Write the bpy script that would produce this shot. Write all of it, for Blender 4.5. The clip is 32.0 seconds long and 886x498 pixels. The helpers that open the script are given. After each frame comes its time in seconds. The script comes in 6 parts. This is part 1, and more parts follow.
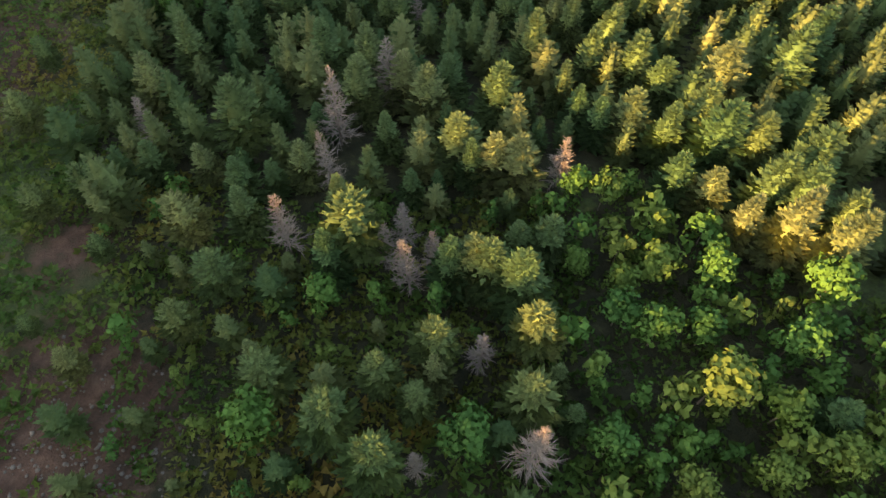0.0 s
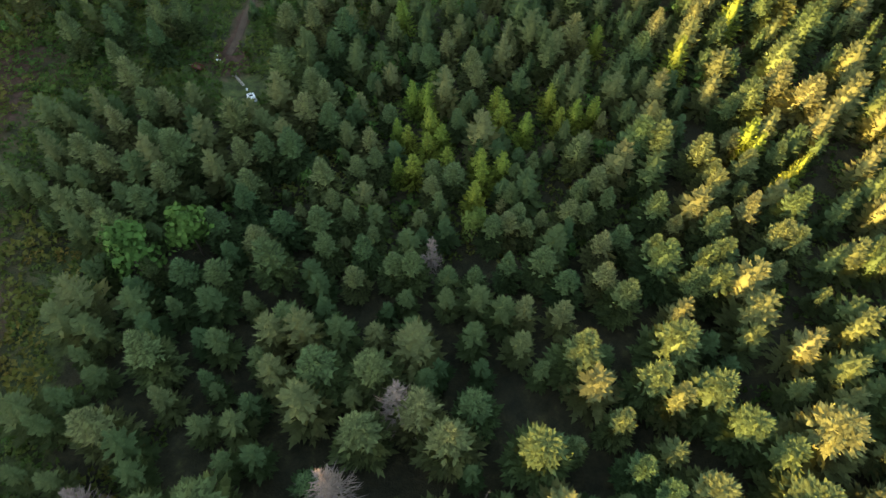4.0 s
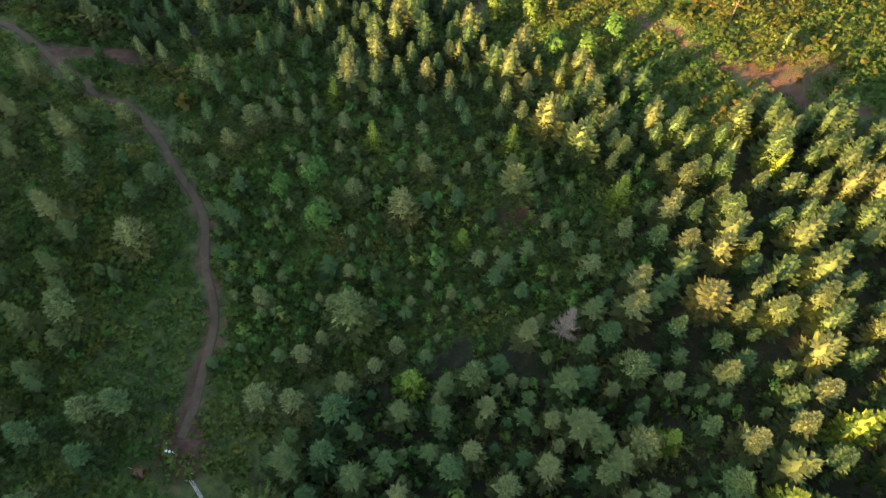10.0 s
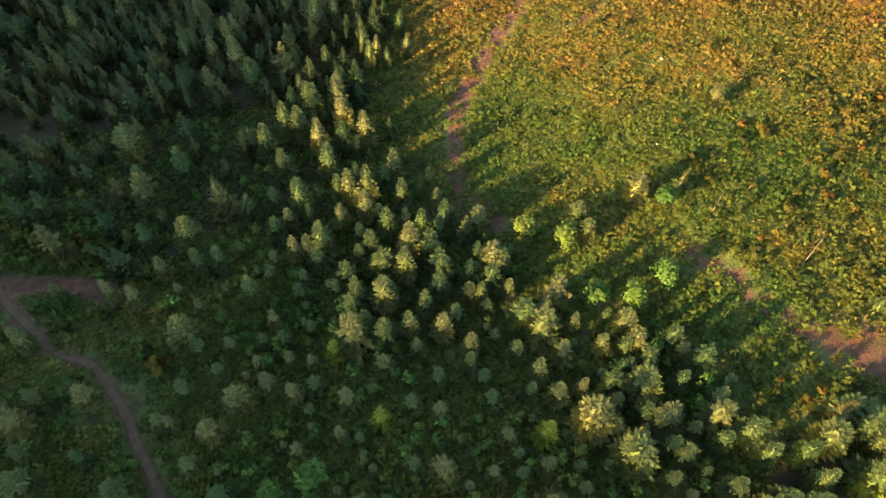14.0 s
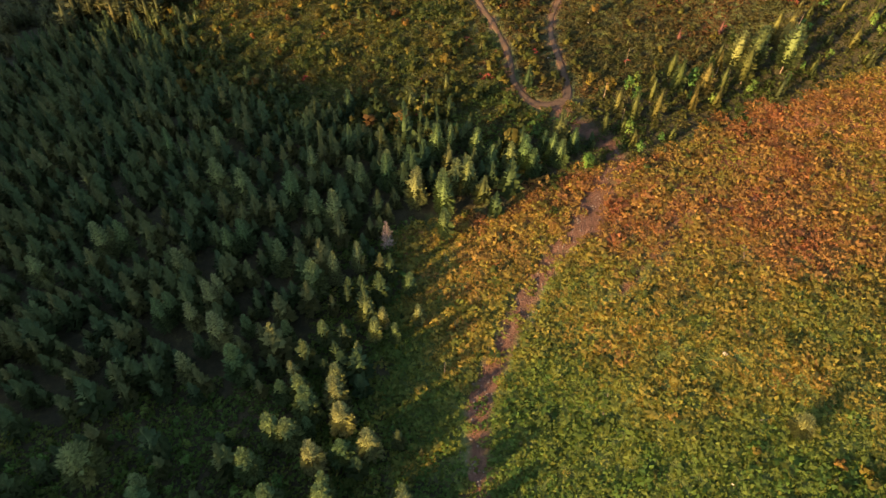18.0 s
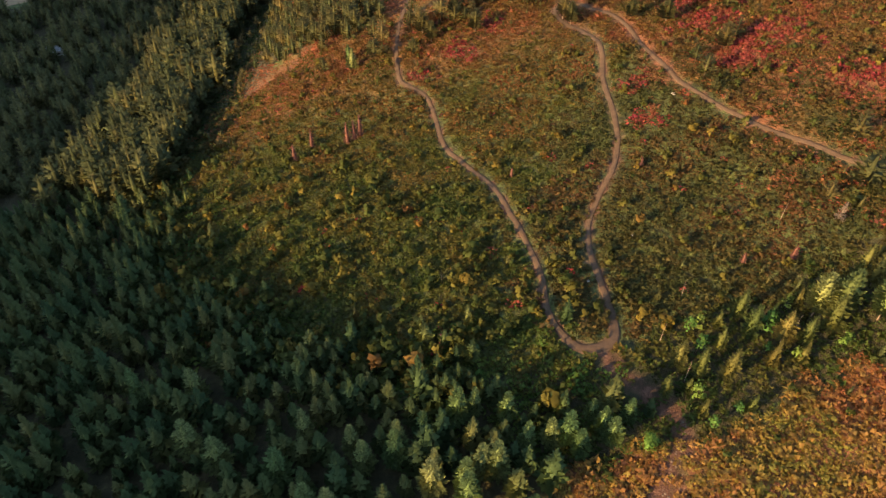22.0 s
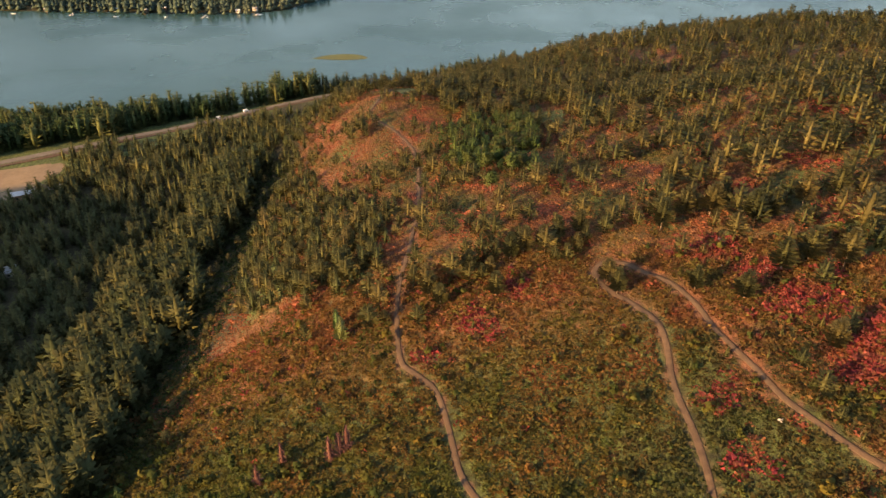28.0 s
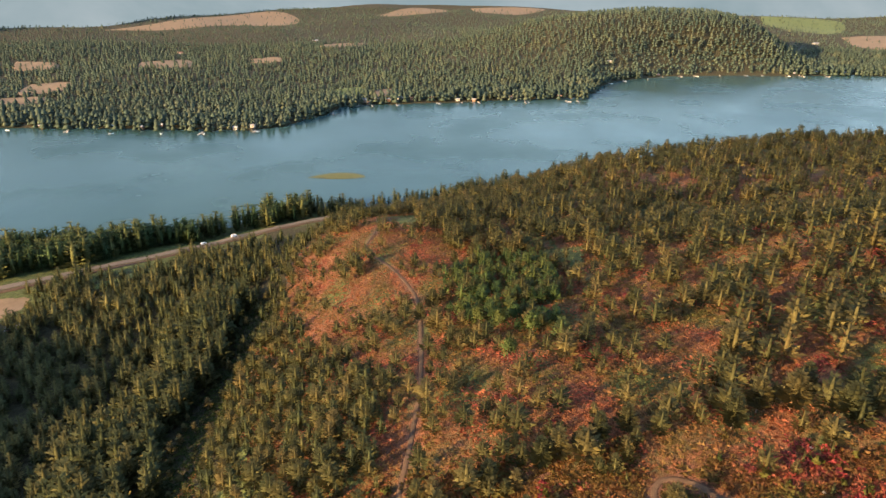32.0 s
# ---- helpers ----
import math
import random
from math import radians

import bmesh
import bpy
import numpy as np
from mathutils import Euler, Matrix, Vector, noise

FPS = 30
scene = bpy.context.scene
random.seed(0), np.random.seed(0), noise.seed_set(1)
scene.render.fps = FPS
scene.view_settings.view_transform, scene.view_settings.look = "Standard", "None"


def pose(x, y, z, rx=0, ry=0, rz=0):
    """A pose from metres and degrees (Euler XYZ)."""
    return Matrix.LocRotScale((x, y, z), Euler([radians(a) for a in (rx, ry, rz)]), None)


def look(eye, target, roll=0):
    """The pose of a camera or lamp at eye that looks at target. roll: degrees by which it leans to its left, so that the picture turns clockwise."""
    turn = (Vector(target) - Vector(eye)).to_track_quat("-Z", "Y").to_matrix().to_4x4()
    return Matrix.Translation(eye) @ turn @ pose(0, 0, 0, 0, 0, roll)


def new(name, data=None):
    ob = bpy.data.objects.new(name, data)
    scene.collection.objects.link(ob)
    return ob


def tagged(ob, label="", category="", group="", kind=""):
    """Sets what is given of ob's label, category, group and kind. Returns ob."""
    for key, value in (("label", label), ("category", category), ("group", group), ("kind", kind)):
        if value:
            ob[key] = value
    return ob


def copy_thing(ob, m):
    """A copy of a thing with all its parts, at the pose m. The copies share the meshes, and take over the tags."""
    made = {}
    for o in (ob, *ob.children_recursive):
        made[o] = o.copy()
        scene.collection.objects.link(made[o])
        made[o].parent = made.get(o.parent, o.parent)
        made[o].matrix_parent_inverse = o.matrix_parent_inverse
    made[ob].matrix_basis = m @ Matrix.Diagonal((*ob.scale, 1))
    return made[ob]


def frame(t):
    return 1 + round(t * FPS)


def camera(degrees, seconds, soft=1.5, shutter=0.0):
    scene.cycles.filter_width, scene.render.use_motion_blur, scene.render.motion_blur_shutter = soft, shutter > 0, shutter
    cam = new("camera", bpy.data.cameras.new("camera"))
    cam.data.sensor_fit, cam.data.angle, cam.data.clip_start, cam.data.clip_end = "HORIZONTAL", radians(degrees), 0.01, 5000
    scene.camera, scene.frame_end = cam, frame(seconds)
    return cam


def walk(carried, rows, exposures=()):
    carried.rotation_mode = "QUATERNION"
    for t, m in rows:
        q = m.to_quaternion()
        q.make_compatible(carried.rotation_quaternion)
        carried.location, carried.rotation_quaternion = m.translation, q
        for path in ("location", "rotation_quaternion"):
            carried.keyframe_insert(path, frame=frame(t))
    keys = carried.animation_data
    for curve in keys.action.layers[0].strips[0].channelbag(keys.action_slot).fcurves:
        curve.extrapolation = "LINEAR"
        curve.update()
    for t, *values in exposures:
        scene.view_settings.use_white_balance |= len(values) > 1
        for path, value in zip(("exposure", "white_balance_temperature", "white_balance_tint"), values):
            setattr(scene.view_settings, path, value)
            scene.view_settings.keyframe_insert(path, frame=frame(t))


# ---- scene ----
cam = camera(67.2, 32.0)
METRES, EYE, TILT, LEAN, TURN = 400.0, 90.0, -58.8, -0.5, 0.0
ROWS = [
    (0.0, 0.0, 0.0, 0.0, -0.0, 0.0, 0.0),
    (0.5, -0.0007, 0.0066, 0.0153, 0.1, -0.16, -0.13),
    (1.0, -0.0013, 0.0136, 0.0302, 0.28, -0.3, -0.38),
    (1.5, -0.0022, 0.0207, 0.0453, 0.36, -0.41, -0.46),
    (2.0, -0.0034, 0.0278, 0.0602, 0.27, -0.53, -0.42),
    (2.5, -0.0045, 0.0349, 0.075, 0.17, -0.71, -0.33),
    (3.0, -0.0053, 0.0422, 0.0894, 0.14, -0.82, -0.34),
    (3.5, -0.0062, 0.0495, 0.1039, 0.13, -0.91, -0.36),
    (5.5, -0.01, 0.0785, 0.1625, -0.02, -1.32, -0.12),
    (6.0, -0.0109, 0.0857, 0.1771, -0.12, -1.44, 0.01),
    (6.5, -0.0119, 0.093, 0.1918, -0.21, -1.59, 0.13),
    (7.0, -0.0129, 0.1004, 0.2063, -0.3, -1.69, 0.22),
    (7.5, -0.0138, 0.1076, 0.2208, -0.35, -1.78, 0.33),
    (8.0, -0.0145, 0.1147, 0.2356, -0.39, -1.95, 0.43),
    (8.5, -0.0151, 0.1219, 0.2504, -0.37, -2.1, 0.52),
    (9.0, -0.0159, 0.1291, 0.2649, -0.39, -2.2, 0.6),
    (9.5, -0.0172, 0.1364, 0.2796, -0.48, -2.34, 0.66),
    (10.0, -0.0179, 0.1437, 0.2941, -0.46, -2.47, 0.72),
    (10.5, -0.0188, 0.1508, 0.3084, -0.46, -2.65, 0.77),
    (11.0, -0.0197, 0.1575, 0.3219, -0.44, -2.8, 0.79),
    (11.5, -0.0209, 0.1643, 0.3351, -0.51, -2.94, 0.88),
    (12.0, -0.0215, 0.1716, 0.349, -0.51, -3.02, 0.97),
    (12.5, -0.0222, 0.1791, 0.3637, -0.49, -3.22, 0.95),
    (13.0, -0.0233, 0.1867, 0.3784, -0.55, -2.4, 0.96),
    (13.5, -0.0241, 0.1942, 0.3926, -0.54, -1.4, 0.95),
    (14.0, -0.0249, 0.2015, 0.4069, -0.52, -0.46, 0.96),
    (14.5, -0.0259, 0.2089, 0.4213, -0.56, 0.46, 0.95),
    (16.5, -0.0294, 0.2382, 0.4764, -0.67, 4.29, 1.02),
    (17.0, -0.0301, 0.2455, 0.4905, -0.62, 5.22, 1.03),
    (17.5, -0.0308, 0.2529, 0.5046, -0.53, 6.19, 0.94),
    (18.0, -0.0316, 0.2604, 0.5186, -0.51, 7.21, 0.97),
    (18.5, -0.0327, 0.2676, 0.5324, -0.54, 8.19, 1.0),
    (19.0, -0.0334, 0.275, 0.546, -0.52, 9.2, 1.01),
    (19.5, -0.0341, 0.2826, 0.5595, -0.38, 10.2, 0.88),
    (20.0, -0.0348, 0.29, 0.573, -0.33, 11.13, 0.89),
    (20.5, -0.0357, 0.2977, 0.5862, -0.28, 12.13, 0.8),
    (21.0, -0.0365, 0.3051, 0.5992, -0.22, 13.11, 0.69),
    (21.5, -0.0373, 0.3125, 0.6122, -0.17, 14.07, 0.52),
    (22.0, -0.0381, 0.3198, 0.6251, -0.13, 14.99, 0.42),
    (22.5, -0.0388, 0.3271, 0.6384, -0.05, 15.88, 0.31),
    (23.0, -0.0397, 0.3343, 0.6516, -0.03, 16.77, 0.26),
    (23.5, -0.0406, 0.3418, 0.6646, -0.01, 17.74, 0.17),
    (24.0, -0.0416, 0.3489, 0.678, 0.01, 18.69, 0.23),
    (24.5, -0.0424, 0.3564, 0.6911, -0.01, 19.7, 0.27),
    (25.0, -0.0432, 0.3636, 0.7042, -0.02, 20.73, 0.29),
    (25.5, -0.0441, 0.371, 0.7173, -0.09, 21.79, 0.43),
    (27.5, -0.0472, 0.4, 0.7693, -0.28, 26.03, 0.73),
    (28.0, -0.0482, 0.4073, 0.7824, -0.3, 27.09, 0.77),
    (28.5, -0.049, 0.4147, 0.7952, -0.32, 28.21, 0.77),
    (29.0, -0.0498, 0.4222, 0.8079, -0.34, 29.31, 0.78),
    (29.5, -0.0507, 0.4296, 0.8205, -0.36, 30.39, 0.83),
    (30.0, -0.0516, 0.4371, 0.833, -0.39, 31.47, 0.86),
    (30.5, -0.0525, 0.4443, 0.8453, -0.42, 32.52, 0.86),
    (31.0, -0.0533, 0.4517, 0.8576, -0.47, 33.59, 0.91),
    (31.5, -0.0545, 0.4589, 0.87, -0.52, 34.66, 0.95),
    (32.0, -0.055, 0.4662, 0.8824, -0.51, 35.74, 0.95),
]
EXPOSURES = [(0.0, 3.1, 9000, 11), (3.0, 3.05, 8800, 11), (6.0, 3.17, 8200, 8), (10.0, 3.17, 8000, 8), (13.0, 3.0, 7900, 9), (17.0, 2.45, 8100, 15), (22.0, 2.2, 7200, 12), (25.0, 2.12, 7100, 14), (28.0, 2.06, 8000, 18), (32.0, 2.28, 6900, 15)]
walk(cam, [(t, pose(0, 0, EYE, TILT, LEAN, TURN) @ pose(METRES * x, METRES * y, METRES * z, 90 + pitch, roll, yaw)) for t, x, y, z, yaw, pitch, roll in ROWS], EXPOSURES)

# ---- light: a low warm sun from behind and to the west, open sky ----
SUN_FROM = Vector((-0.85, -0.53, 0.0)).normalized()   # horizontal way to the sun
SUN_UP = 13.0
world = bpy.data.worlds.new("sky")
scene.world = world
world.use_nodes = True
wn = world.node_tree.nodes
sky = wn.new("ShaderNodeTexSky")
sky.sky_type = "NISHITA"
sky.sun_disc = False
sky.sun_elevation = radians(SUN_UP)
sky.sun_rotation = math.atan2(SUN_FROM.x, SUN_FROM.y) % (2 * math.pi)
sky.air_density, sky.dust_density, sky.ozone_density = 1.0, 1.0, 1.5
wn["Background"].inputs["Strength"].default_value = 0.12
world.node_tree.links.new(sky.outputs["Color"], wn["Background"].inputs["Color"])
sun = new("sun", bpy.data.lights.new("sun", "SUN"))
sun.data.energy, sun.data.angle, sun.data.color = 4.8, radians(1.0), (1.0, 0.65, 0.31)
sun_way = SUN_FROM * math.cos(radians(SUN_UP)) + Vector((0, 0, math.sin(radians(SUN_UP))))
sun.matrix_world = look(sun_way * 500, (0, 0, 0))

# ---- lie of the land ----
WATER = -76.0
GX = (-320, -200, -120, -60, 0, 60, 140, 320)
GY = (-60, 40, 130, 220, 300, 380, 460, 540, 640, 760, 880, 1000)
LAND = (
    (41.9, 37.9, 34.3, 31.4, 26.9, 26.9, 29.3, 31.5),
    (27.3, 23.2, 21.2, 17.9, 15.5, 16.8, 18.1, 27.8),
    (9.1, 8.4, 9.4, 0.8, -1.8, 6.4, 10.7, 26.5),
    (-16.1, -9.5, -1.8, -7.3, -6.3, 5.2, 11.5, 28.6),
    (-38.8, -26.3, -20.8, -17.9, -9.7, 4.1, 14.5, 33.1),
    (-58, -43.9, -33.1, -21.2, -7.5, 0.8, 25.6, 38.5),
    (-67, -56.1, -41.8, -23.5, -8.2, 10.4, 30.4, 36.2),
    (-70.7, -60.9, -49.5, -16.2, 2.5, 12.2, 23.3, 31.7),
    (-73.9, -67.9, -57.3, -28.2, -11.7, -0.5, 19.6, 21.6),
    (-73.8, -67.9, -55.8, -26.1, -25, -21.7, -25.3, 0.9),
    (-77.2, -77, -71, -64.5, -56.5, -44, -31, -21),
    (-79.8, -80.4, -83, -86.6, -82, -74, -55, -33))


def spline_weights(nodes, v):
    """Catmull-Rom weights of the nodes for the values v."""
    n = np.asarray(nodes, float)
    v = np.clip(v, n[0], n[-1])
    i = np.clip(np.searchsorted(n, v) - 1, 0, len(n) - 2)
    h = n[i + 1] - n[i]
    s = (v - n[i]) / h
    w = np.zeros((len(v), len(n)))
    k = np.arange(len(v))
    w[k, i] += 2 * s ** 3 - 3 * s ** 2 + 1
    w[k, i + 1] += -2 * s ** 3 + 3 * s ** 2
    for j, c in ((i, s ** 3 - 2 * s ** 2 + s), (i + 1, s ** 3 - s ** 2)):
        a, b = np.maximum(j - 1, 0), np.minimum(j + 1, len(n) - 1)
        g = c * h / (n[b] - n[a])
        np.add.at(w, (k, b), g)
        np.add.at(w, (k, a), -g)
    return w


def smooth(a, b, v):
    s = np.clip((np.asarray(v, float) - a) / (b - a), 0, 1)
    return s * s * (3 - 2 * s)


SHORE_X = (-2600, -542, -400, -251, -200, -150, -119, 0, 221, 236, 300, 420, 553, 829, 2600)
SHORE_Y = (1264, 1221, 1205, 1202, 1238, 1335, 1373, 1401, 1421, 1467, 1599, 1670, 1694, 1676, 1620)


def height(x, y):
    """Height of the bare ground, for arrays of places."""
    x, y = np.atleast_1d(np.asarray(x, float)), np.atleast_1d(np.asarray(y, float))
    near = np.einsum("ki,ij,kj->k", spline_weights(GY, y), np.array(LAND), spline_weights(GX, x))
    near = np.where(y < 850 + 0.25 * (x + 250), np.maximum(near, -74.5), near) - 0.35 * np.maximum(0, y - 1000)
    # an added ridge out of view towards the sun, there to shade the forest
    u, v = 0.85 * x + 0.53 * y, -0.53 * x + 0.85 * y
    ridge = np.exp(-((u + 260) / 80) ** 2) * smooth(-420, -250, v) * (1 - smooth(720, 900, v))
    crest = np.interp(v, SHADE_RIDGE_V, SHADE_RIDGE_Z) + 1.0 * np.sin(v * 0.31) + 1.4 * np.sin(v * 0.83 + 1) + 1.2 * np.sin(v * 1.7)
    near = near * (1 - ridge) + crest * ridge
    # low swells
    near = near + 0.5 * np.sin(x * 0.21 + 1.3 * np.sin(y * 0.13)) * np.sin(y * 0.17 + 0.7) * (y < 1000)
    # the far bank, its wooded hill and the plain behind
    back = y - np.interp(x, SHORE_X, SHORE_Y)
    far = np.where(back < 0, np.maximum(WATER + 0.25 * back, -88), WATER + 2.5 * smooth(0, 25, back) + 0.014 * np.maximum(back, 0))
    along = np.interp(x, (-160, 0, 130, 265, 460, 600, 665, 720, 750, 800), (0, 0.22, 0.46, 0.78, 1.02, 1.04, 0.92, 0.5, 0.2, 0.0))
    far = far + 92 * along * np.exp(-((y - 1960) / 260) ** 2) * smooth(0, 160, back)
    far = far + 5 * np.sin(x * 0.011 + 1) * np.sin(y * 0.009) * smooth(60, 300, back)
    return np.maximum(near, far)


# crest of the added ridge, set stretch by stretch for where shade falls
SHADE_RIDGE_V = (-300, -10, 25, 45, 62, 95, 125, 150, 185, 215, 245, 268, 288, 303, 312, 320, 350, 380, 420, 470, 500, 560, 620, 700, 760, 850)
SHADE_RIDGE_Z = (105, 100, 88, 86, 89, 93, 95, 95, 88, 79, 77, 77, 84, 95, 94, 90, 86, 78, 64, 48, 44, 46, 51, 50, 36, 5)


def h1(x, y):
    return float(height(x, y)[0])


# ---- materials ----
def material(name, rough=0.8):
    m = bpy.data.materials.new(name)
    m.use_nodes = True
    b = m.node_tree.nodes["Principled BSDF"]
    b.inputs["Roughness"].default_value = rough
    b.inputs["Specular IOR Level"].default_value = 0.25
    return m, m.node_tree.nodes, m.node_tree.links, b


def noise_node(n, l, scale, detail=4.0, rough=0.6, coords=None):
    t = n.new("ShaderNodeTexNoise")
    t.inputs["Scale"].default_value, t.inputs["Detail"].default_value, t.inputs["Roughness"].default_value = scale, detail, rough
    c = coords or n.new("ShaderNodeNewGeometry").outputs["Position"]
    l.new(c, t.inputs["Vector"])
    return t.outputs["Fac"]


def ramp(n, l, fac, stops):
    r = n.new("ShaderNodeValToRGB")
    e = r.color_ramp.elements
    while len(e) < len(stops):
        e.new(0.5)
    for k, (p, c) in zip(e, stops):
        k.position, k.color = p, (*c, 1)
    l.new(fac, r.inputs["Fac"])
    return r.outputs["Color"]


def math_node(n, l, op, a, b):
    m = n.new("ShaderNodeMath")
    m.operation = op
    for i, v in enumerate((a, b)):
        if isinstance(v, (int, float)):
            m.inputs[i].default_value = v
        else:
            l.new(v, m.inputs[i])
    return m.outputs[0]


def mix(n, l, fac, a, b, blend="MIX"):
    m = n.new("ShaderNodeMix")
    m.data_type, m.blend_type = "RGBA", blend
    for i, v in ((0, fac), (6, a), (7, b)):
        if isinstance(v, (int, float)):
            m.inputs[i].default_value = v
        elif isinstance(v, tuple):
            m.inputs[i].default_value = (*v, 1)
        else:
            l.new(v, m.inputs[i])
    return m.outputs[2]


def bump(n, l, b, fac, strength, distance):
    k = n.new("ShaderNodeBump")
    k.inputs["Strength"].default_value, k.inputs["Distance"].default_value = strength, distance
    l.new(fac, k.inputs["Height"])
    l.new(k.outputs["Normal"], b.inputs["Normal"])


def foliage(name, stops, single=False, glow=0.2, grain=0.5):
    """Leaves or needles: a colour for each plant, lighter and darker sprays, some light let through."""
    m, n, l, b = material(name, 0.7)
    b.inputs["Specular IOR Level"].default_value = 0.05
    if single:
        tint = n.new("ShaderNodeObjectInfo").outputs["Random"]
    else:
        t = n.new("ShaderNodeAttribute")
        t.attribute_name = "tint"
        tint = t.outputs["Fac"]
    island = n.new("ShaderNodeNewGeometry").outputs["Random Per Island"]
    col = ramp(n, l, tint, stops)
    spray = math_node(n, l, "ADD", math_node(n, l, "MULTIPLY", island, grain), 1 - grain / 2)
    fine = math_node(n, l, "ADD", math_node(n, l, "MULTIPLY", noise_node(n, l, 2.3, 3), 0.7), 0.65)
    v = math_node(n, l, "MULTIPLY", spray, fine)
    grey = n.new("ShaderNodeCombineColor")
    for i in range(3):
        l.new(v, grey.inputs[i])
    col = mix(n, l, 1.0, col, grey.outputs[0], "MULTIPLY")
    l.new(col, b.inputs["Base Color"])
    tr = n.new("ShaderNodeBsdfTranslucent")
    l.new(col, tr.inputs["Color"])
    s = n.new("ShaderNodeMixShader")
    s.inputs[0].default_value = glow
    l.new(b.outputs[0], s.inputs[1])
    l.new(tr.outputs[0], s.inputs[2])
    l.new(s.outputs[0], n["Material Output"].inputs["Surface"])
    return m


SPRUCE_STOPS = ((0.0, (0.044, 0.082, 0.032)), (0.5, (0.070, 0.102, 0.038)), (1.0, (0.118, 0.130, 0.052)))
PINE_STOPS = ((0.0, (0.056, 0.086, 0.032)), (0.6, (0.082, 0.104, 0.037)), (1.0, (0.118, 0.122, 0.046)))
LARCH_STOPS = ((0.0, (0.050, 0.072, 0.024)), (0.6, (0.074, 0.084, 0.027)), (1.0, (0.105, 0.092, 0.030)))
# spruce needle colours darkened, so that shade is in the colour itself
DARKENED_SPRUCE_STOPS = ((0.0, (0.032, 0.060, 0.027)), (0.5, (0.048, 0.074, 0.029)), (1.0, (0.086, 0.094, 0.036)))
YOUNG_STOPS = ((0.0, (0.095, 0.150, 0.026)), (1.0, (0.150, 0.180, 0.030)))
BROAD_STOPS = ((0.0, (0.046, 0.110, 0.030)), (0.6, (0.070, 0.140, 0.033)), (1.0, (0.110, 0.145, 0.036)))
AUTUMN_STOPS = ((0.0, (0.058, 0.112, 0.028)), (0.30, (0.110, 0.136, 0.034)), (0.52, (0.190, 0.158, 0.042)), (0.75, (0.225, 0.130, 0.048)), (1.0, (0.200, 0.074, 0.044)))
M_SPRUCE, M_SPRUCES = foliage("spruce_needles", SPRUCE_STOPS, True, 0.15, 0.9), foliage("spruce_needles_wood", SPRUCE_STOPS, grain=0.3)
DRY_STOPS = ((0.0, (0.036, 0.040, 0.017)), (0.6, (0.054, 0.052, 0.021)), (1.0, (0.080, 0.066, 0.027)))
# same stops as the single hill pines, lightened more for the sunlit hill
M_DRYWOOD = foliage("dry_hill_needles", tuple((p, tuple(c * 1.3 for c in q)) for p, q in DRY_STOPS), False, 0.3, 0.6)
M_VALLEY = foliage("valley_needles", ((0.0, (0.040, 0.052, 0.024)), (0.6, (0.058, 0.066, 0.028)), (1.0, (0.088, 0.084, 0.034))), False, 0.25, 0.5)
M_HILLPINE = foliage("hill_pine_needles", tuple((p, tuple(c * 1.05 for c in q)) for p, q in DRY_STOPS), True, 0.15, 0.85)
M_PINE, M_PINES = foliage("pine_needles", PINE_STOPS, True, 0.15, 0.9), foliage("pine_needles_wood", PINE_STOPS, grain=0.3)
ASPEN_STOPS = ((0.0, (0.030, 0.056, 0.020)), (0.6, (0.044, 0.068, 0.022)), (1.0, (0.064, 0.076, 0.024)))
M_ASPEN, M_ASPENS = foliage("aspen_leaves", ASPEN_STOPS, True, 0.2), foliage("aspen_leaves_wood", ASPEN_STOPS, False, 0.2)
M_DARKENED_SPRUCES = foliage("darkened_spruce_needles", DARKENED_SPRUCE_STOPS, grain=0.4)
M_LARCH, M_LARCHES = foliage("larch_needles", LARCH_STOPS, True, 0.25, 0.8), foliage("larch_needles_wood", LARCH_STOPS, False, 0.25, 0.4)
M_YOUNG = foliage("young_fir_needles", YOUNG_STOPS, True, 0.15, 0.8)
M_BROAD, M_BROADS = foliage("broad_leaves", BROAD_STOPS, True, 0.3), foliage("broad_leaves_wood", BROAD_STOPS, False, 0.3)
M_SHRUB = foliage("shrub_leaves", AUTUMN_STOPS, False, 0.5, 0.35)
# shrub colours for the slope, darker than those of the clearing
DARK_SHRUB_STOPS = ((0.0, (0.036, 0.058, 0.016)), (0.3, (0.064, 0.065, 0.019)), (0.55, (0.096, 0.066, 0.023)), (0.8, (0.125, 0.060, 0.027)), (1.0, (0.140, 0.052, 0.030)))
M_DARKSHRUB = foliage("dark_shrub_leaves", DARK_SHRUB_STOPS, False, 0.4, 0.35)
M_THICKET = foliage("thicket_leaves", ((0.0, (0.026, 0.042, 0.014)), (0.55, (0.044, 0.056, 0.016)), (0.85, (0.072, 0.070, 0.018)), (0.97, (0.110, 0.086, 0.020)), (1.0, (0.120, 0.055, 0.022))), False, 0.35, 0.35)
M_BROWNSHRUB = foliage("brown_shrub_leaves", ((0.0, (0.034, 0.042, 0.015)), (0.4, (0.058, 0.050, 0.019)), (0.75, (0.082, 0.050, 0.022)), (1.0, (0.100, 0.042, 0.024))), False, 0.35, 0.35)
M_RUSSET = foliage("russet_leaves", ((0.0, (0.080, 0.082, 0.026)), (0.35, (0.135, 0.086, 0.032)), (0.7, (0.195, 0.080, 0.040)), (1.0, (0.225, 0.066, 0.042))), False, 0.3, 0.4)
M_REDSHRUB = foliage("sumac_leaves", ((0.0, (0.150, 0.050, 0.036)), (0.5, (0.175, 0.030, 0.036)), (1.0, (0.180, 0.080, 0.042))), False, 0.3, 0.4)
